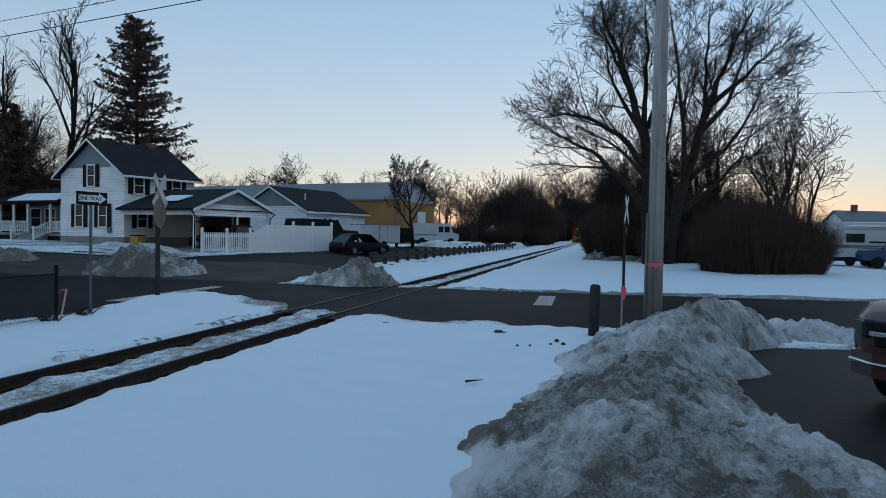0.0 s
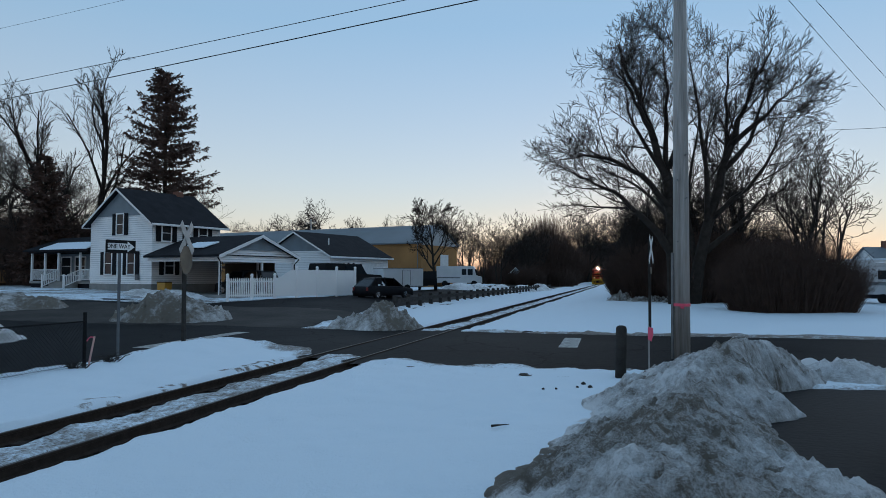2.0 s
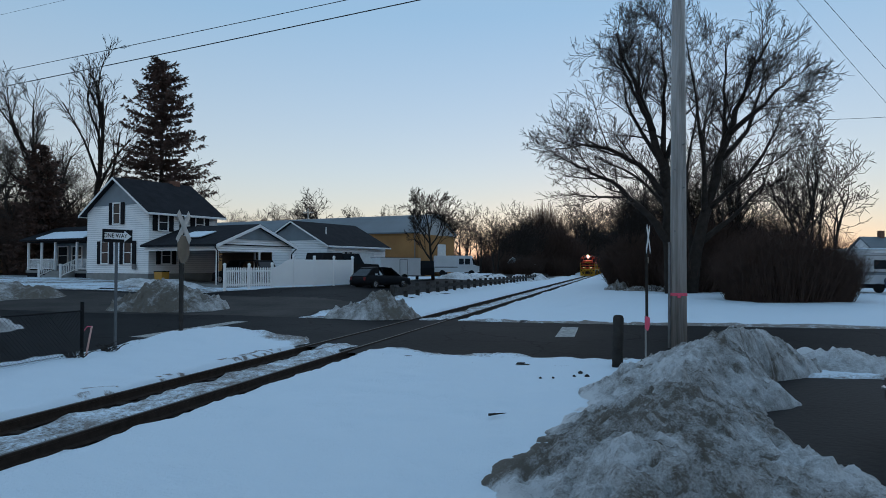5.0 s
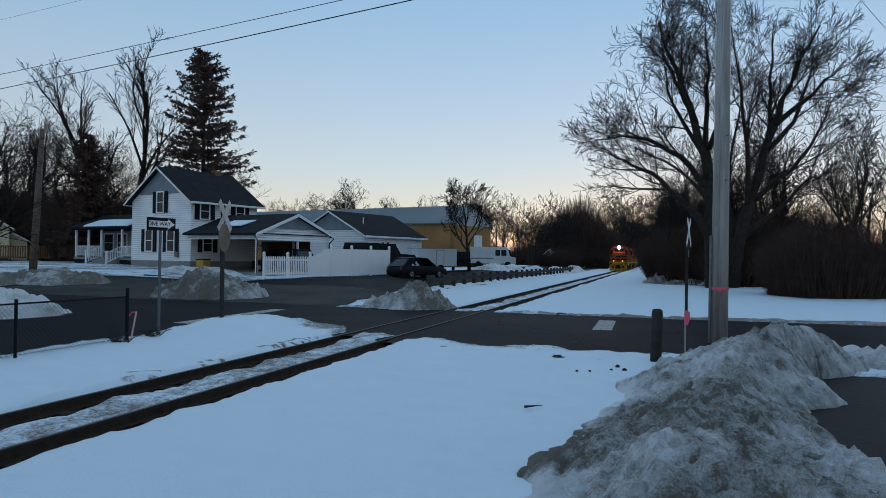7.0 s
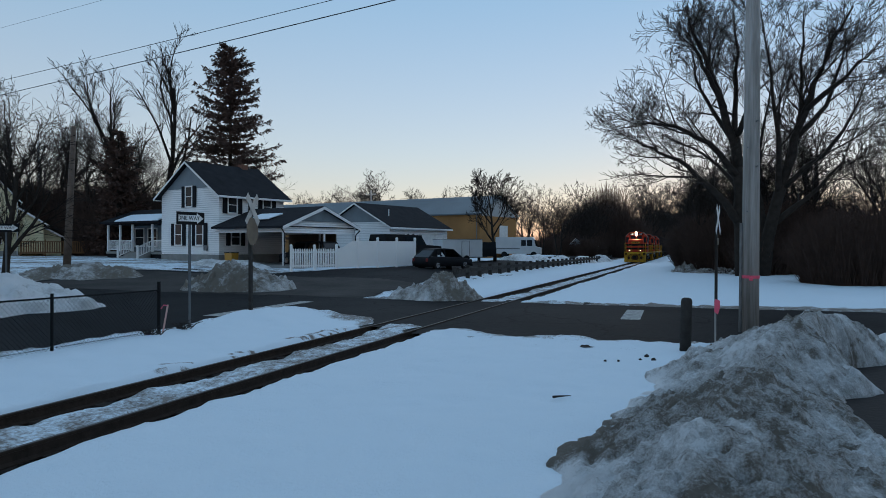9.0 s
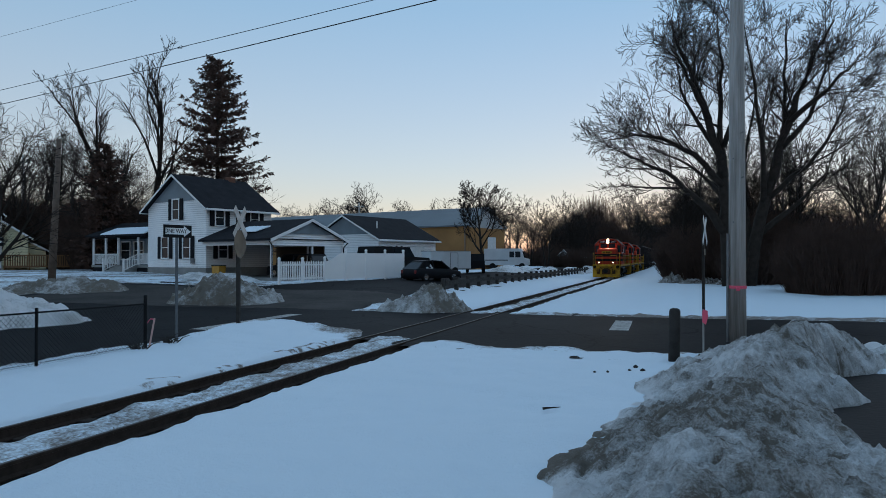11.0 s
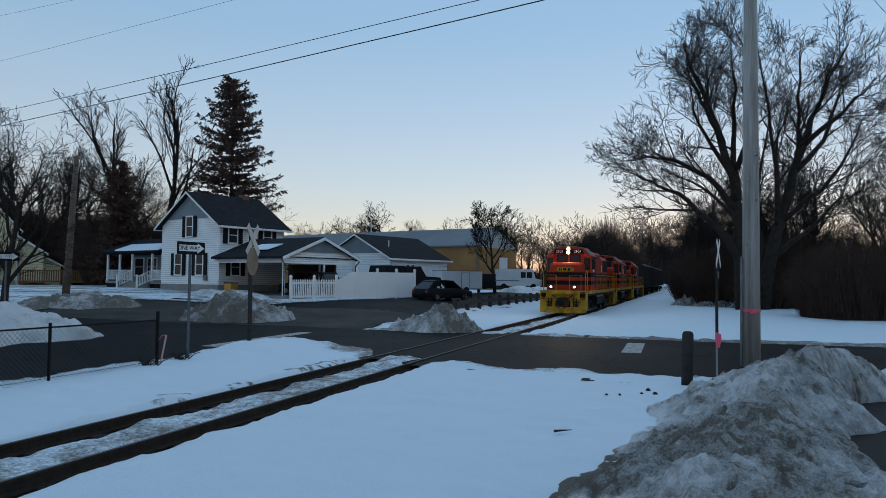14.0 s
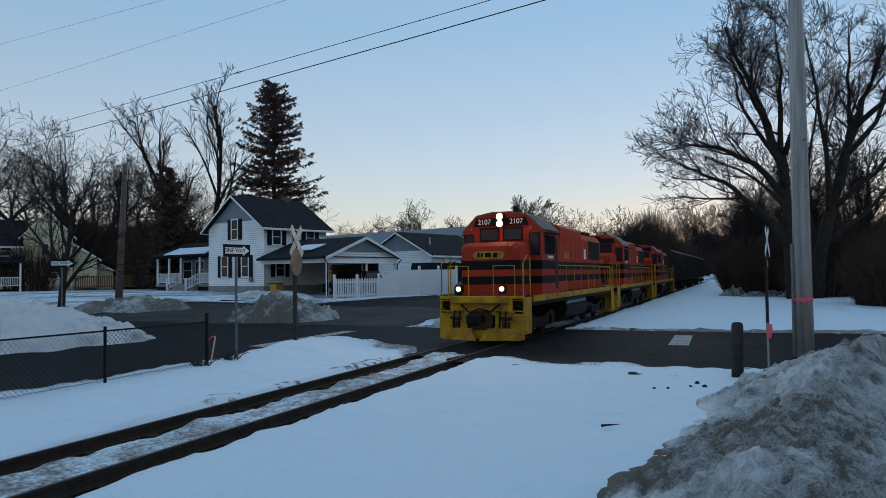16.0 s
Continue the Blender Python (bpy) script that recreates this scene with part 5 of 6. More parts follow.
def crossbuck(x, y, z0, hgt, turn, label, back, size=1.22, lean=0.0):
    ob = thing("crossbuck_sign", pose(x, y, z0, 0, lean, turn), label, "railway sign", "crossbucks")
    part("post", box(-0.06, 0.06, -0.05, 0.05, -0.5, hgt - 0.1, c=0.01), POSTWOOD, ob)
    zc = hgt - 0.36 * size
    for s in (-1, 1):
        b = Mesh()
        b.m = pose(0, -0.068 - 0.012 * s, zc, 0, 45 * s, 0)
        b.box(-size / 2, size / 2, -0.005, 0.005, -0.115, 0.115, c=0.003)
        part("blade", b, ALUMINIUM if back else WHITE, ob)
    if back:
        r = 0.45
        pts = [(r * math.cos(math.pi * (k + 0.5) / 4), zc - 0.66 + r * math.sin(math.pi * (k + 0.5) / 4)) for k in range(8)]
        part("stop_plate", Mesh().prism(pts, -0.066, -0.058, "y"), SIGNBACK, ob, "bare back of an octagonal sign")
        part("bracket", Mesh().box(-0.05, 0.05, -0.058, -0.05, zc - 1.1, zc - 0.5), GALV, ob)
    else:
        part("count_plate", box(-0.16, 0.16, -0.066, -0.058, zc - 0.95, zc - 0.7, c=0.003), SIGNBACK, ob)
    return ob


crossbuck(-12.35, 18.5, 0.3, 3.5, 100, "crossbuck over a stop plate, seen from behind, beside the track", True, 1.22, -0.6)
crossbuck(1.6, 28.6, 0.0, 3.8, 79, "tall crossbuck sign seen nearly edge-on past the street", False, 1.4)

boll = thing("wooden_bollard", pose(0.27, 16.0, -0.2, 0, 1.2, 0), "dark weathered round wooden bollard", "bollard")
part("post", Mesh().tube([(0, 0, -0.3), (0, 0, 1.28), (0, 0, 1.33), (0, 0, 1.35)], [0.125, 0.12, 0.1, 0.05], 14), POSTWOOD, boll, smooth=True)


PALEPINK = surface("faded_pink_paint", (0.65, 0.4, 0.36), None, 0.7, 5, 0.1)


def stake(x, y, h, label, lean=0.0, flag=True):
    ob = thing("survey_stake", pose(x, y, base(x, y), 0, lean, 20), label, "survey stake", "survey stakes")
    part("stick", box(-0.02, 0.02, -0.01, 0.01, -0.2, h), POLEWOOD if flag else PALEPINK, ob)
    if not flag:
        part("ribbon", Mesh().tube([(0.0, 0, h - 0.02), (-0.1, 0, h - 0.03), (-0.16, 0, h - 0.14)], 0.014, 4), PINK, ob)
        return
    f_ = Mesh().add([(0.0, -0.02, h), (0.09, -0.04, h - 0.04), (0.11, -0.01, h - 0.2), (0.05, -0.03, h - 0.36), (-0.03, -0.02, h - 0.3), (-0.03, -0.025, h - 0.05)], [(0, 1, 2, 3, 4, 5)])
    part("ribbon", f_, PINK, ob, "pink plastic ribbon")


stake(0.95, 17.3, 1.05, "thin wooden survey stake with a pink ribbon")
stake(-12.35, 14.6, 0.75, "leaning pale pink survey stake in the snow", 10, False)


def chain_fence():
    ob = thing("chain_link_fence", Matrix.Identity(4), "rusty black chain-link fence along the side street", "fence")
    ys = [14.4, 11.2, 8.0, 4.8, 1.6]
    zt = 1.22
    for i, y in enumerate(ys):
        x = -12.3 + 0.02 * i
        z = base(x, y)
        part("post", cyl((x, y, z - 0.3), (x, y, z + zt + (0.12 if i == 0 else 0.02)), 0.045 if i == 0 else 0.033, 10), BLACK, ob)
    part("top_rail", cyl((-12.3, 14.4, base(-12.3, 14.4) + zt - 0.1), (-12.24, 4.0, base(-12.3, 4) + zt - 0.02), 0.02, 8), BLACK, ob)
    part("bottom_wire", cyl((-12.3, 14.4, base(-12.3, 14.4) + 0.1), (-12.24, 4.0, base(-12.3, 4) + 0.1), 0.006, 4), BLACK, ob)
    m = Mesh()
    y = 4.0
    while y < 14.4:
        for s in (-1, 1):
            a, b = y, y + s * 1.08
            lo, hi = 0.05, 1.13
            if b > 14.4:
                hi = lo + (14.4 - a)
                b = 14.4
            if b < 4.0:
                hi = lo + (a - 4.0)
                b = 4.0
            za = base(-12.3, y)
            m.tube([(-12.27, a, za + lo), (-12.27, b, za + hi)], 0.004, 3, False)
        y += 0.11
    part("mesh", m, BLACK, ob, "diamond wire mesh")


chain_fence()


def guard_rail():
    ob = thing("guard_rail", Matrix.Identity(4), "low timber guard rail on short posts beside the lane", "guard rail")
    y = 40.0
    pts = []
    while y < 125:
        x = track_x(y) - 5.75
        z = base(x, y)
        part("post", box(x - 0.12, x + 0.12, y - 0.12, y + 0.12, z - 0.5, z + 0.82, c=0.015), POSTWOOD, ob)
        pts.append((x + 0.13, y, z + 0.5))
        y += 2.6
    for a, b in zip(pts, pts[1:]):
        m = Mesh().add([(p[0] + dx, p[1] + dy, p[2] + dz) for p, dy in ((a, 0.01), (b, -0.01)) for dx, dz in ((-0.03, -0.12), (0.03, -0.12), (0.03, 0.14), (-0.03, 0.14))], Mesh.rings(2, 4))
        part("rail", m, POSTWOOD, ob)


guard_rail()


def wire(a, b, sag, r, label):
    pts = []
    for i in range(25):
        t = i / 24
        p = Vector(a).lerp(Vector(b), t)
        p.z -= sag * 4 * t * (1 - t)
        pts.append(p)
    ob = part("overhead_wire", Mesh().tube(pts, r, 5, False), WIRE)
    tagged(ob, label, "wire", "overhead wires")


wire((1.9, 20.4, 11.29), (-60.0, 36.86, 11.29), 0.15, 0.02, "black overhead utility cable")
wire((1.9, 20.4, 11.74), (-60.0, 35.49, 11.74), 0.15, 0.014, "thin black overhead utility cable")
wire((1.9, 20.0, 13.57), (-60.0, 32.4, 13.57), 0.1, 0.006, "hair-thin overhead wire in the sky")
wire((1.9, 20.0, 13.9), (-60.0, 32.4, 17.6), 0.1, 0.006, "hair-thin overhead wire in the sky")
wire((2.0, 20.3, 13.7), (29.2, 73.8, 13.7), 0.1, 0.012, "thin overhead wire from the pole")
wire((2.1, 19.7, 13.9), (30.9, 73.0, 14.2), 0.1, 0.012, "thin overhead wire from the pole")
wire((9.7, 69.0, 15.9), (27.0, 69.0, 15.6), 0.2, 0.02, "distant overhead wire past the large trees")

st_ = thing("fallen_stick", pose(-1.6, 10.35, base(-1.6, 10.4) + 0.0, 0, 0, 20) @ Matrix.Diagonal((0.75, 0.75, 0.75, 1)), "short dark stick lying on snow", "stick")
part("branch", Mesh().tube([(-0.12, 0, 0.02), (0.0, 0.01, 0.03), (0.24, -0.01, 0.05)], [0.03, 0.022, 0.006], 6), POSTWOOD, st_)

for x, y, r_ in ((-1.25, 14.0, 0.03), (-1.0, 14.05, 0.03), (-0.5, 15.0, 0.05), (-0.35, 14.5, 0.05), (-0.6, 14.4, 0.035)):
    cl = Mesh()
    rnd = random.Random(int(x * 100))
    cl.tube([(0, 0, -0.4 * r_), (0, 0, 0), (r_ * 0.2, 0, 0.45 * r_), (r_ * 0.1, 0, 0.8 * r_)], [r_ * 0.8, r_ * rnd.uniform(0.9, 1.3), r_ * 0.8, r_ * 0.3], 7)
    ob = part("dirt_clod", cl, POSTWOOD)
    ob.matrix_basis = pose(x, y, ground_height(x, y) + 0.3 * r_, 0, 0, rnd.uniform(0, 360))
    tagged(ob, "small dark clod of frozen dirt on snow", "dirt clod", "dirt clods")


def weeds(x, y, label):
    rnd = random.Random(77)
    m = Mesh()
    for i in range(26):
        a, t = rnd.uniform(0, 6.283), rnd.uniform(0.1, 0.42)
        p = Vector((rnd.uniform(-0.2, 0.2), rnd.uniform(-0.12, 0.12), -0.05))
        q = p + Vector((math.cos(a) * t, math.sin(a) * t * 0.6, rnd.uniform(0.08, 0.25)))
        m.tube([p, p.lerp(q, 0.5) + Vector((0, 0, 0.05)), q], [0.016, 0.013, 0.005], 4)
    ob = part("dead_weeds", m, POSTWOOD)
    ob.matrix_basis = pose(x, y, ground_height(x, y) + 0.02)
    tagged(ob, label, "weeds", kind="stuff")


for wx_, wy_, ws_ in ((1.0, 58.8, 1.6), (2.0, 58.2, 1.8), (2.6, 56.2, 1.5), (3.6, 56.6, 1.9), (4.6, 55.2, 1.7), (5.6, 54.6, 1.5), (0.4, 60.0, 1.4)):
    thicket(on(wx_, wy_, 50 * wx_, ws_), "low dead scrub poking through snow beside the track", int(wy_ * 10), 0.9, 0.7, 0.45, 60, 0.018, 4)
weeds(-12.35, 15.35, "flattened dark dead weeds at the foot of a sign post")
weeds(-12.2, 14.0, "dark dead weeds poking through snow by the fence")

# ---- vehicles ----


def wheel(ob, x, y, r, w=0.22):
    ty = part("wheel", Mesh().tube([(x - w / 2, y, r), (x - w / 2 + 0.03, y, r), (x + w / 2 - 0.03, y, r), (x + w / 2, y, r)], [r * 0.93, r, r, r * 0.93], 20), RUBBER, ob, smooth=False)
    s = 1 if x > 0 else -1
    part("rim", Mesh().tube([(x + s * (w / 2 - 0.02), y, r), (x + s * (w / 2 + 0.01), y, r)], [r * 0.62, r * 0.55], 16), CHROME, ty)


def car(m, label, paint, length=4.6, width=1.8, height=1.5, name="car", suv=False):
    """A car along local y, its front at -y: rounded lower body, tapered cabin, pillars, glass, lamps."""
    ob = thing(name, m, label, "car", "parked cars")
    L, hw, H = length, width / 2, height
    belt = 0.6 * H
    side = [(0.06, 0.22), (0.0, 0.36 * H), (0.03, 0.44 * H), (0.1, 0.5 * H), (0.26 * L, belt), (0.6 * L, belt + 0.03), (0.95 * L, belt + 0.05), (0.99 * L, 0.5 * H), (L, 0.36 * H), (0.985 * L, 0.22)]
    vs = []
    for x, k in ((-hw, 0.14), (-hw + 0.07, 0.05), (-hw * 0.55, 0.0), (hw * 0.55, 0.0), (hw - 0.07, 0.05), (hw, 0.14)):
        vs += [(x, y + (k if y < L / 2 else -k), z - (0.6 * k if z > 0.45 * H else -0.3 * k if z < 0.25 else 0)) for y, z in side]
    part("body", Mesh().add(vs, Mesh.rings(6, len(side))), paint, ob, smooth=True)
    y0, y1, y2, y3 = (0.2, 0.36, 0.9, 0.985) if suv else (0.24, 0.42, 0.8, 0.97)
    cab = Mesh()
    ring = lambda y, z, w: [(-w, y * L, z), (-w * 0.9, y * L, z + 0.02), (w * 0.9, y * L, z + 0.02), (w, y * L, z)]
    cab.add(ring(y0, belt - 0.06, hw - 0.1) + ring(y1, H - 0.05, hw - 0.27) + ring(y2, H - 0.06, hw - 0.27) + ring(y3, belt - 0.02, hw - 0.12), Mesh.rings(4, 4))
    part("cabin_glass", cab, GLASS, ob)
    part("roof", Mesh().prism([(y1 * L - 0.06, H - 0.06), (y1 * L + 0.3, H), ((y1 + y2) / 2 * L, H + 0.025), (y2 * L - 0.2, H), (y2 * L + 0.08, H - 0.06)], -hw + 0.24, hw - 0.24, "x"), paint, ob)
    for yt, yb in ((y1, y0 + 0.01), (y1 + 0.2, y1 + 0.19), (y2 - 0.03, y2 - 0.0), (y2, y3 - 0.02)):
        for sx in (-1, 1):
            part("pillar", Mesh().tube([(sx * (hw - 0.26), yt * L, H - 0.03), (sx * (hw - 0.1), yb * L, belt - 0.02)], 0.05, 5), paint, ob)
    for y in (0.19 * L, 0.8 * L):
        for sx in (-1, 1):
            wheel(ob, sx * (hw - 0.1), y, 0.33 if not suv else 0.37)
    for sx in (-1, 1):
        part("headlight", box(sx * (hw - 0.32) - 0.18, sx * (hw - 0.32) + 0.18, 0.0, 0.12, 0.41 * H, 0.48 * H, c=0.02), GALV, ob)
        part("tail_light", box(sx * (hw - 0.22) - 0.09, sx * (hw - 0.22) + 0.09, L - 0.1, L - 0.01, 0.4 * H, 0.56 * H, c=0.02), TAILRED, ob)
        part("mirror", box(sx * (hw + 0.05) - 0.08, sx * (hw + 0.05) + 0.08, (y0 + 0.08) * L, (y0 + 0.11) * L, belt + 0.02, belt + 0.14, c=0.02), paint, ob)
    part("bumper", box(-hw + 0.08, hw - 0.08, -0.03, 0.12, 0.22, 0.4, c=0.04), BLACK, ob)
    return ob


TAILRED = surface("tail_red", (0.2, 0.015, 0.015), None, 0.4, 3, 0)
DARKBLUE = surface("dark_blue_paint", (0.008, 0.009, 0.012), None, 0.65, 1, 0)
DARKGREY = surface("dark_grey_paint", (0.014, 0.014, 0.016), None, 0.65, 1, 0)
MAROON = surface("maroon_paint", (0.06, 0.012, 0.014), (0.04, 0.009, 0.01), 0.3, 1, 0, coat=0.7)
WHITEVAN = surface("white_van_paint", (0.6, 0.61, 0.62), (0.48, 0.49, 0.5), 0.45, 0.7, 0.03)
car(on(-14.75, 49.9, 153), "dark hatchback parked at the end of the white fence", DARKBLUE)
car(on(-27.8, 46.5, HOUSE_TURN - 90, 1.0, 0.0), "dark minivan parked under the carport", DARKGREY, 4.9, 1.9, 1.75, suv=True)


def box_trailer():
    ob = thing("cargo_trailer", on(-19.7, 64.3, 46), "white enclosed cargo trailer with a side door", "trailer")
    part("body", box(-2.2, 2.2, -1.0, 1.0, 0.45, 2.2, c=0.05), WHITEVAN, ob)
    part("side_door", box(-0.1, 0.7, -1.03, -0.99, 0.6, 2.0, c=0.01), WHITEVAN, ob)
    part("door_trim", Mesh().box(-0.14, -0.1, -1.04, -1.0, 0.58, 2.04).box(0.7, 0.74, -1.04, -1.0, 0.58, 2.04).box(-0.1, 0.7, -1.04, -1.0, 2.0, 2.04), GALV, ob)
    part("trim_rail", Mesh().box(-2.22, 2.22, -1.02, 1.02, 0.42, 0.52).box(-2.22, 2.22, -1.02, 1.02, 2.16, 2.22), GALV, ob)
    for x in (-0.4, 0.4):
        part("wheel", Mesh().tube([(x, -1.05, 0.33), (x, -0.85, 0.33)], [0.33, 0.33], 16), RUBBER, ob)
    part("tongue", Mesh().tube([(2.2, -0.5, 0.5), (3.3, 0, 0.5), (2.2, 0.5, 0.5)], 0.05, 6), BLACK, ob)


box_trailer()


def step_van():
    ob = thing("step_van", on(-19.9, 93.6, 5), "old white step van parked by the warehouse", "van")
    side = [(-3.1, 0.55), (3.0, 0.55), (3.0, 1.35), (2.35, 1.5), (2.1, 2.55), (1.9, 2.8), (-3.1, 2.8)]
    part("body", Mesh().prism(side, -1.05, 1.05, "y"), WHITEVAN, ob)
    part("windshield", Mesh().prism([(2.37, 1.55), (2.42, 1.55), (2.17, 2.45), (2.12, 2.45)], -0.9, 0.9, "y"), GLASS, ob)
    part("side_window", box(1.2, 1.9, -1.07, -1.04, 1.6, 2.4, c=0.01), GLASS, ob)
    part("side_window", box(0.4, 1.05, -1.07, -1.04, 1.6, 2.4, c=0.01), GLASS, ob)
    part("stripe", box(-3.0, 0.2, -1.065, -1.045, 1.15, 1.3), GALV, ob)
    for x in (-1.9, 2.1):
        for s in (-1, 1):
            part("wheel", Mesh().tube([(x, s * 0.82, 0.42), (x, s * 1.07, 0.42)], [0.42, 0.42], 18), RUBBER, ob)


step_van()


def pickup(m, label, paint):
    ob = thing("pickup_truck", m, label, "truck", "parked cars")
    part("body", Mesh().prism([(-2.7, 0.5), (2.6, 0.5), (2.7, 0.9), (2.55, 1.15), (1.2, 1.22), (-2.7, 1.22)], -0.95, 0.95, "y"), paint, ob)
    part("cab", Mesh().prism([(1.25, 1.2), (0.75, 1.85), (-0.6, 1.88), (-0.8, 1.2)], -0.85, 0.85, "y"), GLASS, ob)
    part("cab_roof", box(-0.65, 0.8, -0.86, 0.86, 1.83, 1.92, c=0.03), paint, ob)
    part("bed_cap", Mesh().prism([(-0.8, 1.2), (-0.85, 1.95), (-2.5, 1.95), (-2.7, 1.2)], -0.9, 0.9, "y"), paint, ob, "dark truck cap")
    for x in (-1.7, 1.75):
        for s in (-1, 1):
            part("wheel", Mesh().tube([(x, s * 0.75, 0.38), (x, s * 0.98, 0.38)], [0.38, 0.38], 18), RUBBER, ob)


pickup(on(-20.3, 52.0, 62, 1.12, 0.25), "dark pickup with a bed cap parked behind the white fence", DARKGREY)
pickup(on(-18.4, 70.6, 104), "dark pickup beside the cargo trailer", DARKBLUE)


def camper():
    ob = thing("camper_trailer", on(20.2, 57.5, -12), "long white travel trailer with dark windows and snowy roof", "trailer")
    part("body", Mesh().prism([(-5.0, 0.65), (4.5, 0.65), (5.0, 1.4), (5.0, 2.6), (4.6, 3.15), (-4.8, 3.15), (-5.0, 2.9)], -1.2, 1.2, "y"), WHITEVAN, ob)
    part("roof_snow", box(-4.8, 4.6, -1.15, 1.15, 3.15, 3.27, c=0.05), SNOW, ob)
    for x, w in ((-3.8, 1.7), (-0.9, 1.2), (2.2, 1.4)):
        part("window", box(x, x + w, -1.23, -1.19, 1.75, 2.4, c=0.03), GLASS, ob)
    part("stripe", Mesh().box(-4.9, 4.8, -1.215, -1.2, 1.45, 1.55).box(-4.9, 4.8, -1.215, -1.2, 2.7, 2.74), GALV, ob)
    part("skirt", box(-4.9, 4.4, -1.1, 1.1, 0.35, 0.7), SHUTTER, ob)
    part("awning", Mesh().tube([(-1.0, -1.28, 2.95), (4.4, -1.28, 2.95)], 0.07, 8), TRIM, ob)
    part("swoosh", Mesh().prism([(-4.9, 1.1), (-1.5, 1.35), (2.5, 1.2), (4.9, 1.5), (4.9, 1.62), (2.5, 1.36), (-1.5, 1.5), (-4.9, 1.3)], -1.222, -1.216, "y"), GREYSIDE, ob, "grey painted swoosh")
    part("entry_door", box(3.7, 4.4, -1.225, -1.2, 0.8, 2.6, c=0.01), TRIM, ob)
    part("lettering_bar", box(0.55, 1.9, -1.215, -1.2, 1.72, 1.85), BLACK, ob)
    for x in (-0.6, 0.4):
        part("wheel", Mesh().tube([(x, -1.22, 0.35), (x, -1.0, 0.35)], [0.35, 0.35], 16), RUBBER, ob)


camper()
pickup(on(21.8, 53.5, 172, 1.05), "dark blue pickup parked before the camper", surface("blue_paint", (0.012, 0.04, 0.11), None, 0.5, 1, 0))
far_house = thing("far_house", on(46, 118, 20), "distant house with a dark roof and brick chimney", "house")
gable_block(far_house, 12, 9, 3.2, 6.4, 0.4, ridge="x", lap=0, roof=METALROOF, trim=METALROOF)
part("gable_wing", Mesh().prism([(2.0, 0), (7.5, 0), (7.5, 4.2), (4.75, 7.2), (2.0, 4.2)], -1.5, 2.5, "y"), SHUTTER, far_house, "dark boarded gable wing")
part("chimney", box(-3, -2.3, 4.2, 4.9, 5.6, 7.5), bpy.data.materials["chimney_brick"], far_house)


def lot_suv():
    ob = thing("parked_suv", on(4.1, 9.5, -58, 1.1), "dark maroon SUV parked in the lot with snow on its hood", "car", "parked cars")
    out = [(0.25, 0.45), (0.05, 0.6), (0.0, 0.85), (0.04, 1.12), (0.22, 1.3), (1.35, 1.4), (4.75, 1.4), (4.95, 1.1), (4.9, 0.45)]
    vs = []
    for x, k in ((-1.0, 0.3), (-0.93, 0.13), (-0.72, 0.02), (-0.4, 0.0), (0.4, 0.0), (0.72, 0.02), (0.93, 0.13), (1.0, 0.3)):
        vs += [(x, y + (k if y < 1 else 0), z - (0.25 * k if z > 1 else 0)) for y, z in out]
    part("body", Mesh().add(vs, Mesh.rings(8, len(out))), MAROON, ob, smooth=True)
    cab = Mesh().add([(sx * w, y, z) for y, z, w in ((1.2, 1.38, 0.92), (2.0, 1.85, 0.76), (4.3, 1.86, 0.76), (4.8, 1.38, 0.9)) for sx in (-1, 1)],
                     [(0, 1, 3, 2), (2, 3, 5, 4), (4, 5, 7, 6), (0, 2, 4, 6), (1, 7, 5, 3)])
    part("cabin_glass", cab, GLASS, ob)
    part("roof", box(-0.78, 0.78, 1.95, 4.35, 1.83, 1.92, c=0.03), MAROON, ob)
    part("grille", box(-0.55, 0.55, -0.03, 0.1, 0.78, 1.08, c=0.02), BLACK, ob)
    part("grille_bar", box(-0.6, 0.6, -0.045, 0.05, 0.9, 0.96, c=0.01), CHROME, ob)
    for s in (-1, 1):
        hl_ = Mesh()
        hl_.m = pose(s * 0.77, 0.1, 0.98, 0, 0, s * 38)
        hl_.box(-0.2, 0.2, -0.06, 0.1, -0.11, 0.11, c=0.03)
        part("headlight", hl_, GLASS, ob, "dark smoked headlight")
    part("bumper", Mesh().add([(x, y, z) for z in (0.42, 0.7) for x, y in ((-1.02, 0.4), (-0.9, 0.06), (-0.5, -0.1), (0.5, -0.1), (0.9, 0.06), (1.02, 0.4))], Mesh.rings(2, 6)), MAROON, ob)
    part("bumper_trim", Mesh().tube([(-1.03, 0.36, 0.58), (-0.9, 0.04, 0.58), (-0.5, -0.115, 0.58), (0.5, -0.115, 0.58), (0.9, 0.04, 0.58), (1.03, 0.36, 0.58)], 0.025, 6), CHROME, ob)
    part("hood_snow", box(-0.6, 0.6, 0.35, 1.3, 1.31, 1.42, c=0.05), SNOW, ob, "thin snow left on the hood")
    for y in (0.95, 3.85):
        for s in (-1, 1):
            wheel(ob, s * 0.92, y, 0.39)


lot_suv()
bins = thing("trash_bin", pose(-30.6, 43.4, 0.95, 0, 0, HOUSE_TURN), "yellow-orange plastic bin by the carport wall", "bin")
part("tub", Mesh().prism([(-0.35, 0), (0.35, 0), (0.42, 0.75), (-0.42, 0.75)], -0.3, 0.3, "y"), surface("bin_yellow", (0.5, 0.26, 0.03), None, 0.5, 3, 0), bins)
part("lid", box(-0.45, 0.45, -0.33, 0.33, 0.75, 0.82, c=0.02), SHUTTER, bins)

# ---- train ----


# grey lightened so the roof carries the sky's sheen in its colour
ROOFGREY = surface("sky_sheen_roof_paint", (0.22, 0.2, 0.18), (0.1, 0.085, 0.075), 0.75, 2, 0.1)


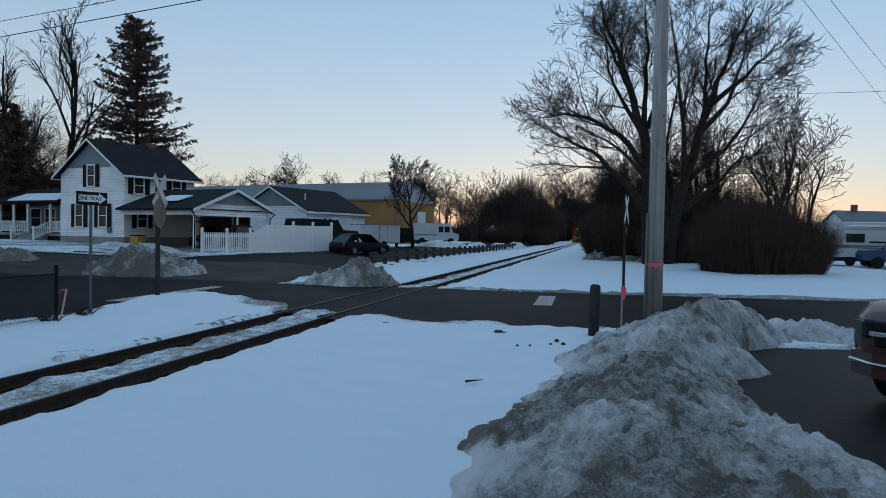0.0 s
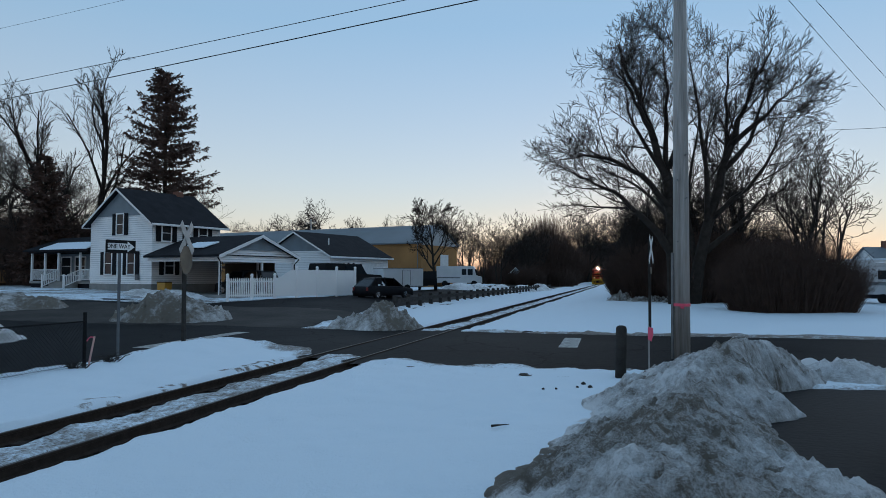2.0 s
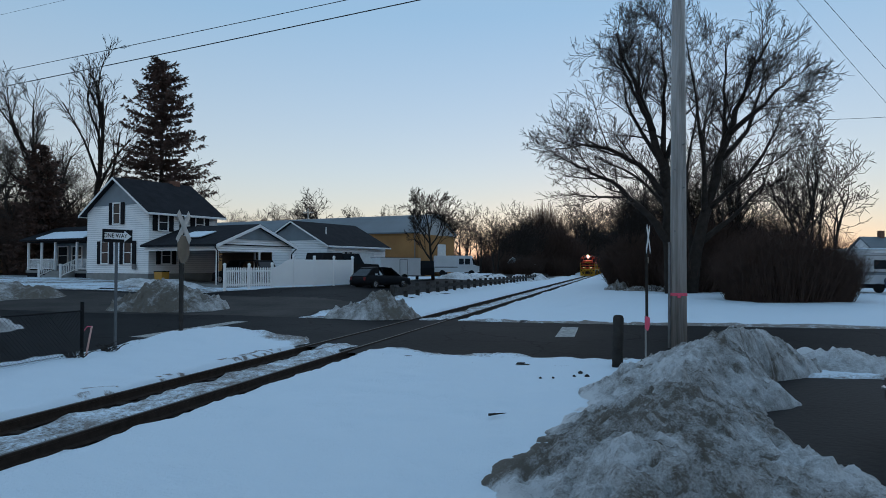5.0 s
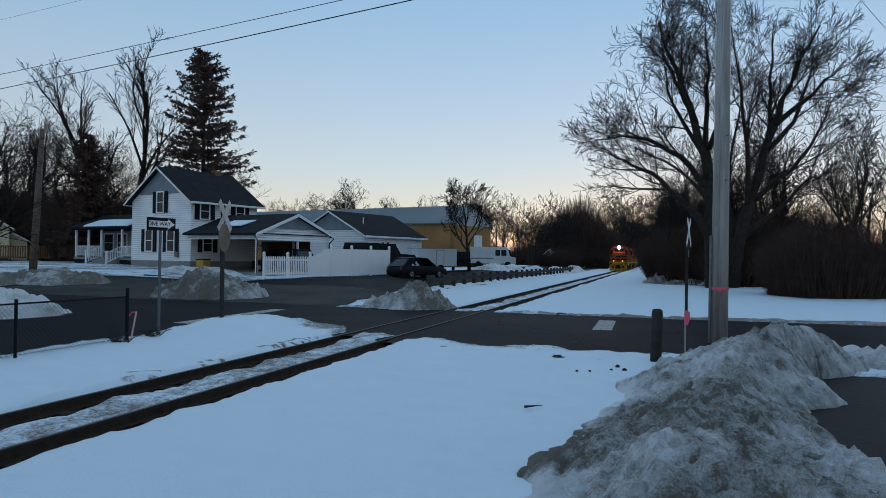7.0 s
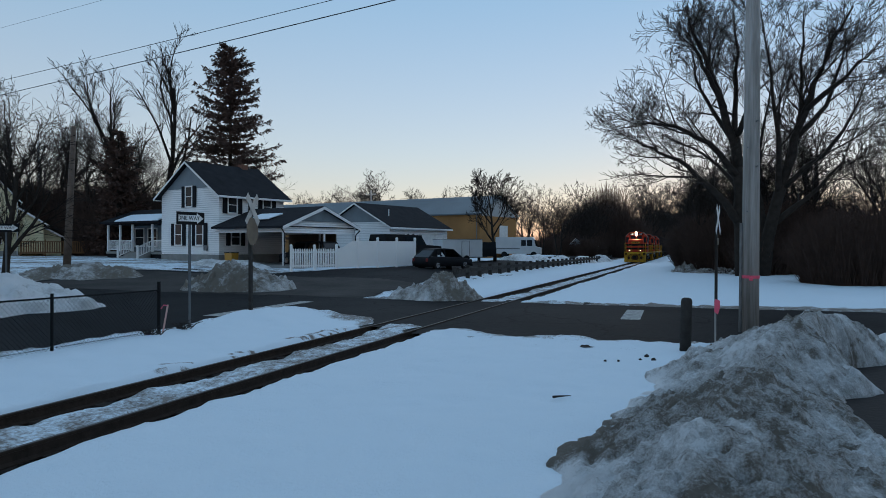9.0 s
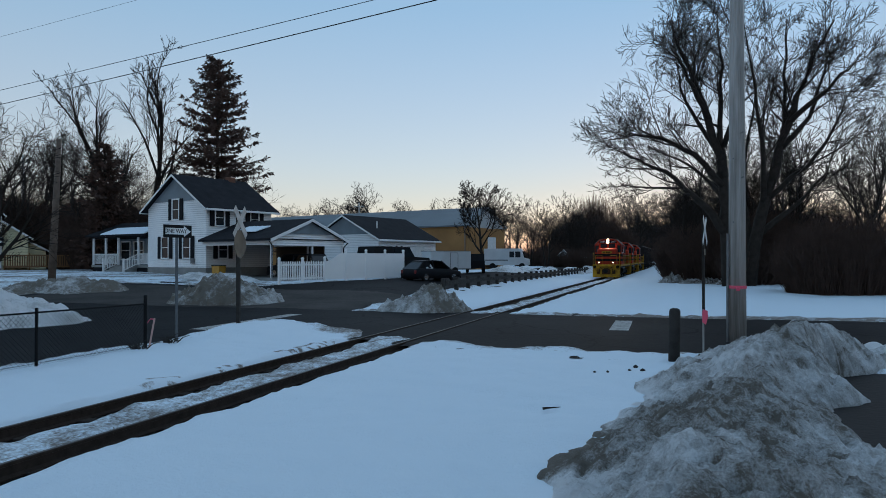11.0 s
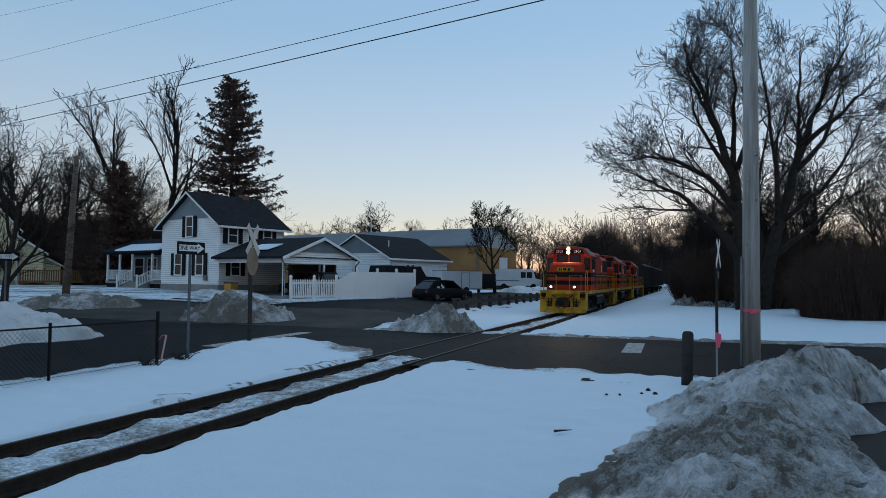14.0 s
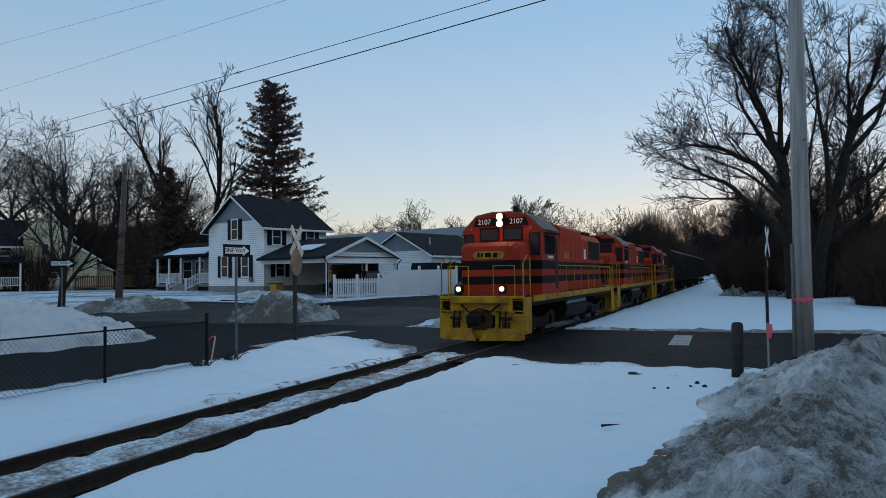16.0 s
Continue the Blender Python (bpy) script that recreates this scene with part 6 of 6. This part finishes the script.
def truck_wheels(ob, y, lead):
    """A two-axle truck centred at y."""
    fr = Mesh()
    for s in (-1, 1):
        fr.prism([(y - 2.0, 0.75), (y - 1.5, 0.95), (y - 0.5, 0.7), (y + 0.5, 0.7), (y + 1.5, 0.95), (y + 2.0, 0.75), (y + 1.7, 0.5), (y + 0.6, 0.35), (y - 0.6, 0.35), (y - 1.7, 0.5)],
                 s * 1.05 - 0.09, s * 1.05 + 0.09, "x")
        for a in (-1.35, 1.35):
            fr.box(s * 1.05 - 0.2, s * 1.05 + 0.2, y + a - 0.22, y + a + 0.22, 0.36, 0.72, c=0.04)
    tr = part("truck_frame", fr, GRIME, ob)
    sets = []
    for a in (-1.35, 1.35):
        w = Mesh()
        for s in (-1, 1):
            w.tube([(s * 0.66, 0, 0), (s * 0.69, 0, 0), (s * 0.72, 0, 0), (s * 0.8, 0, 0), (s * 0.81, 0, 0)], [0.52, 0.54, 0.5, 0.5, 0.4], 20)
        w.tube([(-0.9, 0, 0), (0.9, 0, 0)], 0.09, 10)
        for k in range(3):
            t = 2 * math.pi * k / 3
            for s in (-1, 1):
                w.box(s * 0.815 - 0.01, s * 0.815 + 0.01, 0.25 * math.cos(t) - 0.05, 0.25 * math.cos(t) + 0.05, 0.25 * math.sin(t) - 0.05, 0.25 * math.sin(t) + 0.05)
        sets.append(part("wheelset", w, GRIME, ob, at=pose(0, y + a, 0.5)))
    return sets


def locomotive(lead):
    """Road switcher, 18 m, nose at local y 0 looking down -y, rail at z 0."""
    ob = thing("locomotive", Matrix.Identity(4), "orange-red diesel locomotive with black bands and yellow pilot, headlights lit" if lead else "trailing orange-red diesel locomotive with black bands",
               "locomotive", "locomotives")
    # frame and walkway
    part("frame", box(-1.5, 1.5, 0.75, 17.25, 1.22, 1.5, c=0.02), GRIME, ob)
    sill = Mesh()
    for s in (-1, 1):
        sill.box(s * 1.53 - 0.025, s * 1.53 + 0.025, 1.6, 16.4, 1.36, 1.58, c=0.01)
    part("side_sill", sill, LOCO_YEL, ob, "yellow sill stripe")
    # pilots
    for e, y0 in ((1, 0.62), (-1, 17.38)):
        p = Mesh()
        p.box(-1.12, 1.12, y0 - 0.06, y0 + 0.06, 0.95, 1.6, c=0.02).box(-1.52, 1.52, y0 - 0.05, y0 + 0.05, 1.5, 1.6, c=0.01)
        p.box(-1.52, -0.5, y0 - 0.05, y0 + 0.05, 0.14, 1.0, c=0.02).box(0.5, 1.52, y0 - 0.05, y0 + 0.05, 0.14, 1.0, c=0.02).box(-0.5, 0.5, y0 - 0.04, y0 + 0.04, 0.14, 0.46, c=0.02)
        part("pilot", p, LOCO_YEL, ob, "dirty yellow pilot")
        part("anticlimber", box(-1.0, 1.0, min(y0, y0 - 0.3 * e), max(y0, y0 - 0.3 * e), 1.36, 1.6, c=0.03), LOCO_YEL, ob)
        plow = Mesh()
        for s in (-1, 1):
            plow.add([(s * 0.05, y0 - 0.42 * e, 0.12), (s * 1.4, y0 - 0.06 * e, 0.12), (s * 1.4, y0 - 0.02 * e, 0.52), (s * 0.3, y0 - 0.24 * e, 0.52), (s * 0.05, y0 - 0.38 * e, 0.12), (s * 1.4, y0 - 0.0 * e, 0.12), (s * 1.4, y0 + 0.03 * e, 0.52), (s * 0.3, y0 - 0.18 * e, 0.52)],
                     [(0, 1, 2, 3), (7, 6, 5, 4), (0, 4, 5, 1), (1, 5, 6, 2), (2, 6, 7, 3), (3, 7, 4, 0)])
        part("plow", plow, LOCO_YEL, ob, "scuffed yellow plow blade")
        for s in (-1, 1):
            part("hose_recess", box(s * 0.9 - 0.14, s * 0.9 + 0.14, y0 - 0.075, y0 + 0.075, 0.3, 0.85, c=0.02), RUST, ob)
            part("recess_hood", box(s * 0.9 - 0.22, s * 0.9 + 0.22, y0 - 0.12, y0 + 0.12, 0.82, 0.9, c=0.02), RUST, ob)
            part("step_well", box(s * 1.3 - 0.2, s * 1.3 + 0.2, min(y0 + 0.52 * e, y0 + 0.56 * e), max(y0 + 0.52 * e, y0 + 0.56 * e), 0.3, 1.5), LOCO_YEL, ob)
            part("cut_lever", Mesh().tube([(s * 0.2, y0 - 0.1 * e, 1.12), (s * 1.1, y0 - 0.14 * e, 1.1), (s * 1.45, y0 - 0.12 * e, 0.9)], 0.018, 5), LOCO_YEL, ob)
        cpl = Mesh().box(-0.16, 0.16, min(y0, y0 - 0.6 * e), max(y0, y0 - 0.6 * e), 0.72, 0.98, c=0.04).box(-0.24, 0.24, min(y0 - 0.6 * e, y0 - 0.85 * e), max(y0 - 0.6 * e, y0 - 0.85 * e), 0.66, 1.04, c=0.07)
        cpl.box(-0.42, 0.42, y0 - 0.07, y0 + 0.07, 0.5, 0.62)
        part("coupler", cpl, GRIME, ob)
        for s in (-1, 1):
            for i in range(4):
                z = 0.35 + 0.36 * i
                part("step", box(s * 1.3 - 0.24, s * 1.3 + 0.24, y0 + (0.02 if e > 0 else -0.5), y0 + (0.5 if e > 0 else -0.02), z, z + 0.04), LOCO_YEL, ob)
            part("step_side", box(s * 1.5 - 0.02, s * 1.5 + 0.02, min(y0, y0 + 0.85 * e), max(y0, y0 + 0.85 * e), 0.3, 1.55, c=0.01), LOCO_YEL, ob)
        for x in (-0.95, -0.75, 0.7, 0.9):
            part("air_hose", Mesh().tube([(x, y0 - 0.08 * e, 1.12), (x + 0.05, y0 - 0.24 * e, 0.95), (x + 0.02, y0 - 0.22 * e, 0.55)], 0.03, 6), BLACK, ob)
        part("mu_cable", Mesh().tube([(-0.7, y0 - 0.08 * e, 1.3), (-0.35, y0 - 0.2 * e, 1.05), (0.0, y0 - 0.2 * e, 1.18), (0.4, y0 - 0.2 * e, 1.08), (0.7, y0 - 0.08 * e, 1.32)], 0.028, 6), BLACK, ob)
        for x in (-1.05, 1.05):
            part("grab_iron", Mesh().tube([(x - 0.22, y0 - 0.07 * e, 0.75), (x - 0.22, y0 - 0.14 * e, 0.75), (x + 0.22, y0 - 0.14 * e, 0.75), (x + 0.22, y0 - 0.07 * e, 0.75)], 0.014, 5), LOCO_YEL, ob)
        part("drawbar_pocket", Mesh().prism([(-0.42, 0.62), (-0.3, 0.48), (0.3, 0.48), (0.42, 0.62), (0.42, 1.0), (0.34, 1.1), (-0.34, 1.1), (-0.42, 1.0)], y0 - 0.075, y0 + 0.075, "y"), RUST, ob)
        # end railings
        for s in (-1, 1):
            pts = [(s * 0.45, y0 - 0.0, 1.55), (s * 0.45, y0, 2.62), (s * 1.2, y0, 2.62), (s * 1.2, y0, 1.55)]
            part("handrail", Mesh().tube(pts, 0.022, 6), LOCO_YEL, ob)
            part("grab_rail", Mesh().tube([(s * 1.48, y0 + 0.06 * e, 0.9), (s * 1.48, y0 + 0.06 * e, 2.7), (s * 1.48, y0 + 0.5 * e, 2.95)], 0.022, 6), LOCO_YEL, ob)
            part("stanchion", Mesh().tube([(s * 1.48, y0 + 0.85 * e, 1.5), (s * 1.48, y0 + 0.85 * e, 2.9)], 0.022, 6), LOCO_YEL, ob)
        part("deck", box(-1.5, 1.5, min(y0, y0 + 1.0 * e), max(y0, y0 + 1.0 * e), 1.5, 1.56), GRIME, ob)
    # short hood
    nose = Mesh()
    nose.add([(x, y, z) for y, z1, w in ((1.45, 3.32, 1.0), (1.6, 3.45, 1.1), (2.9, 3.52, 1.12)) for x, z in ((-w, 1.56), (w, 1.56), (w, z1 - 0.12), (w - 0.14, z1), (-w + 0.14, z1), (-w, z1 - 0.12))], Mesh.rings(3, 6))
    part("short_hood", nose, LOCO_RED, ob, smooth=False)
    for z0, z1 in ((1.98, 2.26), (2.5, 2.82)):
        b = Mesh().box(-1.006, 1.006, 1.442, 1.48, z0, z1)
        b.box(-1.13, -1.118, 1.62, 2.92, z0, z1).box(1.118, 1.13, 1.62, 2.92, z0, z1)
        b.add([(s * w, y, z) for s in (-1, 1) for w, y in ((1.004, 1.442), (1.105, 1.6)) for z in (z0, z1)], [(0, 1, 3, 2), (4, 5, 7, 6)])
        part("black_band", b, LOCO_BLK, ob)
    # emblem on the nose, plain shapes
    em = part("emblem", Mesh().prism([(-0.5, 2.88), (0.5, 2.88), (0.6, 3.01), (0.5, 3.14), (-0.5, 3.14), (-0.6, 3.01)], 1.41, 1.45, "y"), LOCO_YEL, ob, "yellow emblem panel")
    eb = Mesh()
    for x, w in ((-0.36, 0.05), (-0.24, 0.05), (0.27, 0.1), (0.0, 0.14)):
        eb.box(x - w, x + w * 0.6, 1.4, 1.412, 2.93, 3.09)
    part("emblem_bars", eb, LOCO_BLK, em)
    part("nose_grab", Mesh().tube([(0.72, 1.42, 3.05), (0.72, 1.34, 3.05), (0.72, 1.34, 3.4), (0.72, 1.42, 3.4)], 0.016, 5), LOCO_RED, ob)
    # cab
    out = [(-1.53, 1.5), (1.53, 1.5), (1.53, 3.95), (0.98, 4.5), (0.4, 4.62), (-0.4, 4.62), (-0.98, 4.5), (-1.53, 3.95)]
    part("cab", Mesh().prism(out, 2.8, 5.1, "y"), LOCO_RED, ob)
    part("cab_roof", Mesh().prism([(1.55, 3.93), (1.58, 3.97), (1.0, 4.545), (0.4, 4.66), (-0.4, 4.66), (-1.0, 4.545), (-1.58, 3.97), (-1.55, 3.93), (-0.98, 4.5), (-0.4, 4.62), (0.4, 4.62), (0.98, 4.5)], 2.84, 5.2, "y"), ROOFGREY, ob, "weathered grey cab roof paled with sky sheen")
    for z0, z1 in ((1.98, 2.26), (2.5, 2.82)):
        for s in (-1, 1):
            part("black_band", box(s * 1.538 - 0.006, s * 1.538 + 0.006, 2.8, 5.1, z0, z1), LOCO_BLK, ob)
            part("black_band", box(s * 1.33 - 0.2, s * 1.33 + 0.2, 2.788, 2.8, z0, z1), LOCO_BLK, ob)
    for x, w, z0, z1 in ((-0.45, 0.34, 3.6, 4.02), (0.45, 0.34, 3.6, 4.02), (1.27, 0.16, 3.05, 3.8), (-1.27, 0.16, 3.05, 3.8)):
        wn_ = part("cab_window", box(x - w, x + w, 2.77, 2.8, z0, z1, c=0.01), GLASS, ob)
        part("window_gasket", Mesh().box(x - w - 0.04, x - w, 2.775, 2.81, z0 - 0.04, z1 + 0.04).box(x + w, x + w + 0.04, 2.775, 2.81, z0 - 0.04, z1 + 0.04).box(x - w, x + w, 2.775, 2.81, z1, z1 + 0.04).box(x - w, x + w, 2.775, 2.81, z0 - 0.04, z0), BLACK, wn_)
    for s in (-1, 1):
        part("side_window", box(s * 1.54 - 0.012, s * 1.54 + 0.012, 3.2, 4.6, 3.05, 3.75, c=0.005), GLASS, ob)
        part("sunshade", box(s * 1.6 - 0.12, s * 1.6 + 0.12, 3.1, 4.7, 3.82, 3.86), GRIME, ob)
    # number boards and headlights
    nb = part("number_board", Mesh().prism([(-1.05, 4.12), (1.05, 4.12), (0.95, 4.42), (-0.95, 4.42)], 2.7, 2.8, "y"), LOCO_BLK, ob, "black number board")
    for x in (-0.62, 0.62) if lead else ():
        part("numerals", text_mesh("2107", 0.26, 0.006), WHITE, nb, at=pose(x, 2.692, 4.27, 90, 0, 0))
    hl = part("headlight_case", box(-0.18, 0.18, 2.64, 2.8, 4.08, 4.56, c=0.03), LOCO_BLK, ob)
    for z in (4.2, 4.46):
        part("headlight", cyl((0, 2.6, z), (0, 2.65, z), 0.08 if lead else 0.05, 14), LAMP if lead else BLACK, hl)
        part("headlight_lens", cyl((0, 2.615, z), (0, 2.65, z), 0.125, 16), HALO if lead else BLACK, hl)
    for s in (-1, 1):
        d_ = part("ditch_light_case", box(s * 0.78 - 0.12, s * 0.78 + 0.12, 0.52, 0.72, 1.68, 1.98, c=0.02), GRIME, ob)
        part("ditch_light", cyl((s * 0.78, 0.49, 1.84), (s * 0.78, 0.53, 1.84), 0.085, 14), DITCH if lead else BLACK, d_)
    # long hood
    hood = [(-0.95, 1.56), (0.95, 1.56), (0.95, 3.95), (0.75, 4.25), (0.4, 4.33), (-0.4, 4.33), (-0.75, 4.25), (-0.95, 3.95)]
    part("long_hood", Mesh().prism(hood, 5.1, 16.6, "y"), LOCO_RED, ob)
    for z0, z1 in ((1.98, 2.26), (2.5, 2.82)):
        for s in (-1, 1):
            part("black_band", box(s * 0.959 - 0.007, s * 0.959 + 0.007, 5.12, 16.6, z0, z1), LOCO_BLK, ob)
    for i in range(9):
        y = 6.6 + 0.98 * i
        for s in (-1, 1):
            part("hood_door", box(s * 0.958 - 0.012, s * 0.958 + 0.012, y, y + 0.94, 2.86, 3.85, c=0.006), LOCO_RED, ob)
    for s in (-1, 1):
        part("radiator_grille", box(s * 0.96 - 0.02, s * 0.96 + 0.02, 13.4, 16.2, 3.0, 3.95, c=0.01), LOCO_BLK, ob)
        part("air_intake", box(s * 0.96 - 0.02, s * 0.96 + 0.02, 5.3, 6.4, 3.3, 3.85, c=0.01), RUST, ob)
        part("unit_number_bar", box(s * 1.545 - 0.004, s * 1.545 + 0.004, 3.6, 4.3, 2.9, 3.0), WHITE, ob)
        lt = Mesh()
        for k in range(2):
            lt.box(s * 0.975 - 0.004, s * 0.975 + 0.004, 8.3 + 0.5 * k, 8.65 + 0.5 * k, 2.95, 3.3)
        part("lettering_bars", lt, LOCO_YEL, ob)
    for y in (13.9, 15.0, 16.0, 12.3):
        part("roof_fan", cyl((0, y, 4.3), (0, y, 4.5), 0.5, 18), GRIME, ob)
    for s in (-1, 1):
        part("hood_handrail", Mesh().tube([(s * 0.98, 6.5, 3.98), (s * 0.98, 12.2, 3.98)], 0.014, 5), LOCO_RED, ob)
        part("battery_box", box(s * 1.28 - 0.2, s * 1.28 + 0.2, 5.2, 6.8, 1.58, 2.0, c=0.03), LOCO_RED, ob)
        part("cab_door", box(s * 1.535 - 0.012, s * 1.535 + 0.012, 4.66, 5.04, 1.75, 3.7, c=0.006), RUST, ob)
        part("class_lamp", cyl((s * 1.15, 2.74, 4.02), (s * 1.15, 2.8, 4.02), 0.05, 10), GALV, ob)
        part("white_placard", box(s * 0.975 - 0.004, s * 0.975 + 0.004, 12.3, 12.75, 3.0, 3.5), WHITE, ob)
    part("exhaust_stack", box(-0.3, 0.3, 9.4, 9.9, 4.3, 4.55, c=0.03), GRIME, ob)
    part("dynamic_brake", Mesh().prism([(-1.0, 3.85), (1.0, 3.85), (1.0, 4.3), (0.8, 4.45), (-0.8, 4.45), (-1.0, 4.3)], 7.6, 11.6, "y"), LOCO_RED, ob)
    part("bell", Mesh().tube([(0.0, 5.7, 4.5), (0.0, 5.7, 4.62), (0.0, 5.7, 4.75)], [0.18, 0.12, 0.05], 12), GRIME, ob)
    part("horn", Mesh().tube([(0.3, 4.2, 4.75), (0.3, 3.6, 4.78)], [0.03, 0.1], 8), GRIME, ob)
    # side railings
    for s in (-1, 1):
        part("side_rail", Mesh().tube([(s * 1.48, 5.2, 2.65), (s * 1.48, 16.4, 2.65)], 0.022, 6), LOCO_YEL, ob)
        for i in range(9):
            y = 5.2 + 1.4 * i
            part("stanchion", Mesh().tube([(s * 1.48, y, 1.5), (s * 1.48, y, 2.65)], 0.02, 6), LOCO_YEL, ob)
    # below
    part("fuel_tank", Mesh().prism([(-1.25, 1.15), (-1.4, 0.9), (-1.3, 0.5), (-0.9, 0.32), (0.9, 0.32), (1.3, 0.5), (1.4, 0.9), (1.25, 1.15)], 7.0, 11.0, "y"), GRIME, ob)
    for s in (-1, 1):
        part("air_reservoir", cyl((s * 1.2, 7.2, 1.12), (s * 1.2, 10.8, 1.12), 0.15, 12), GALV, ob)
    sets = truck_wheels(ob, 3.9, lead) + truck_wheels(ob, 14.1, lead)
    for o in ob.children_recursive:
        if o.name.startswith("wheelset"):
            o.data.transform(Matrix.Scale(0.955, 4))
        else:
            o.data.transform(Matrix.Diagonal((0.955, 1.0, 0.955, 1)))
        o.location = (o.location.x * 0.955, o.location.y, o.location.z * 0.955)
    return ob, sets


def freight_car():
    ob = thing("freight_car", Matrix.Identity(4), "dark covered freight car", "freight car", "freight cars")
    part("body", Mesh().prism([(-1.5, 1.3), (1.5, 1.3), (1.5, 4.2), (0.9, 4.5), (-0.9, 4.5), (-1.5, 4.2)], 0.6, 15.4, "y"), FREIGHT, ob)
    for s in (-1, 1):
        for i in range(11):
            y = 1.0 + 1.38 * i
            part("rib", box(s * 1.53 - 0.04, s * 1.53 + 0.04, y - 0.06, y + 0.06, 1.3, 4.2), FREIGHT, ob)
    part("underframe", box(-0.5, 0.5, 0.0, 16.0, 0.9, 1.3), GRIME, ob)
    truck_wheels(ob, 2.6, False)
    truck_wheels(ob, 13.4, False)
    return ob


lead_loco, lead_sets = locomotive(True)
second_loco, _ = locomotive(False)
third_loco = copy_thing(second_loco, Matrix.Identity(4))
cars = [freight_car()]
for _i in range(3):
    cars.append(copy_thing(cars[0], Matrix.Identity(4)))
SPEED, Y16 = 11.4, 20.85


def motions():
    heading = -math.degrees(math.atan(LEAD))
    for ob, back in [(lead_loco, 0.0), (second_loco, 18.0), (third_loco, 36.0)] + [(c, 54.0 + 16.2 * i) for i, c in enumerate(cars)]:
        rows = []
        for k in range(33):
            y = Y16 + SPEED * (16 - 0.5 * k) + back
            rows.append((0.5 * k, pose(track_x(y), y, rail_z(y), 0, 0, heading)))
        walk(ob, rows)
    for ob in lead_sets:
        home = ob.matrix_basis.translation.copy()
        walk(ob, [(0.05 * k, pose(home.x, home.y, home.z, math.degrees(SPEED * 0.05 * k / 0.5), 0, 0)) for k in range(321)])


motions()
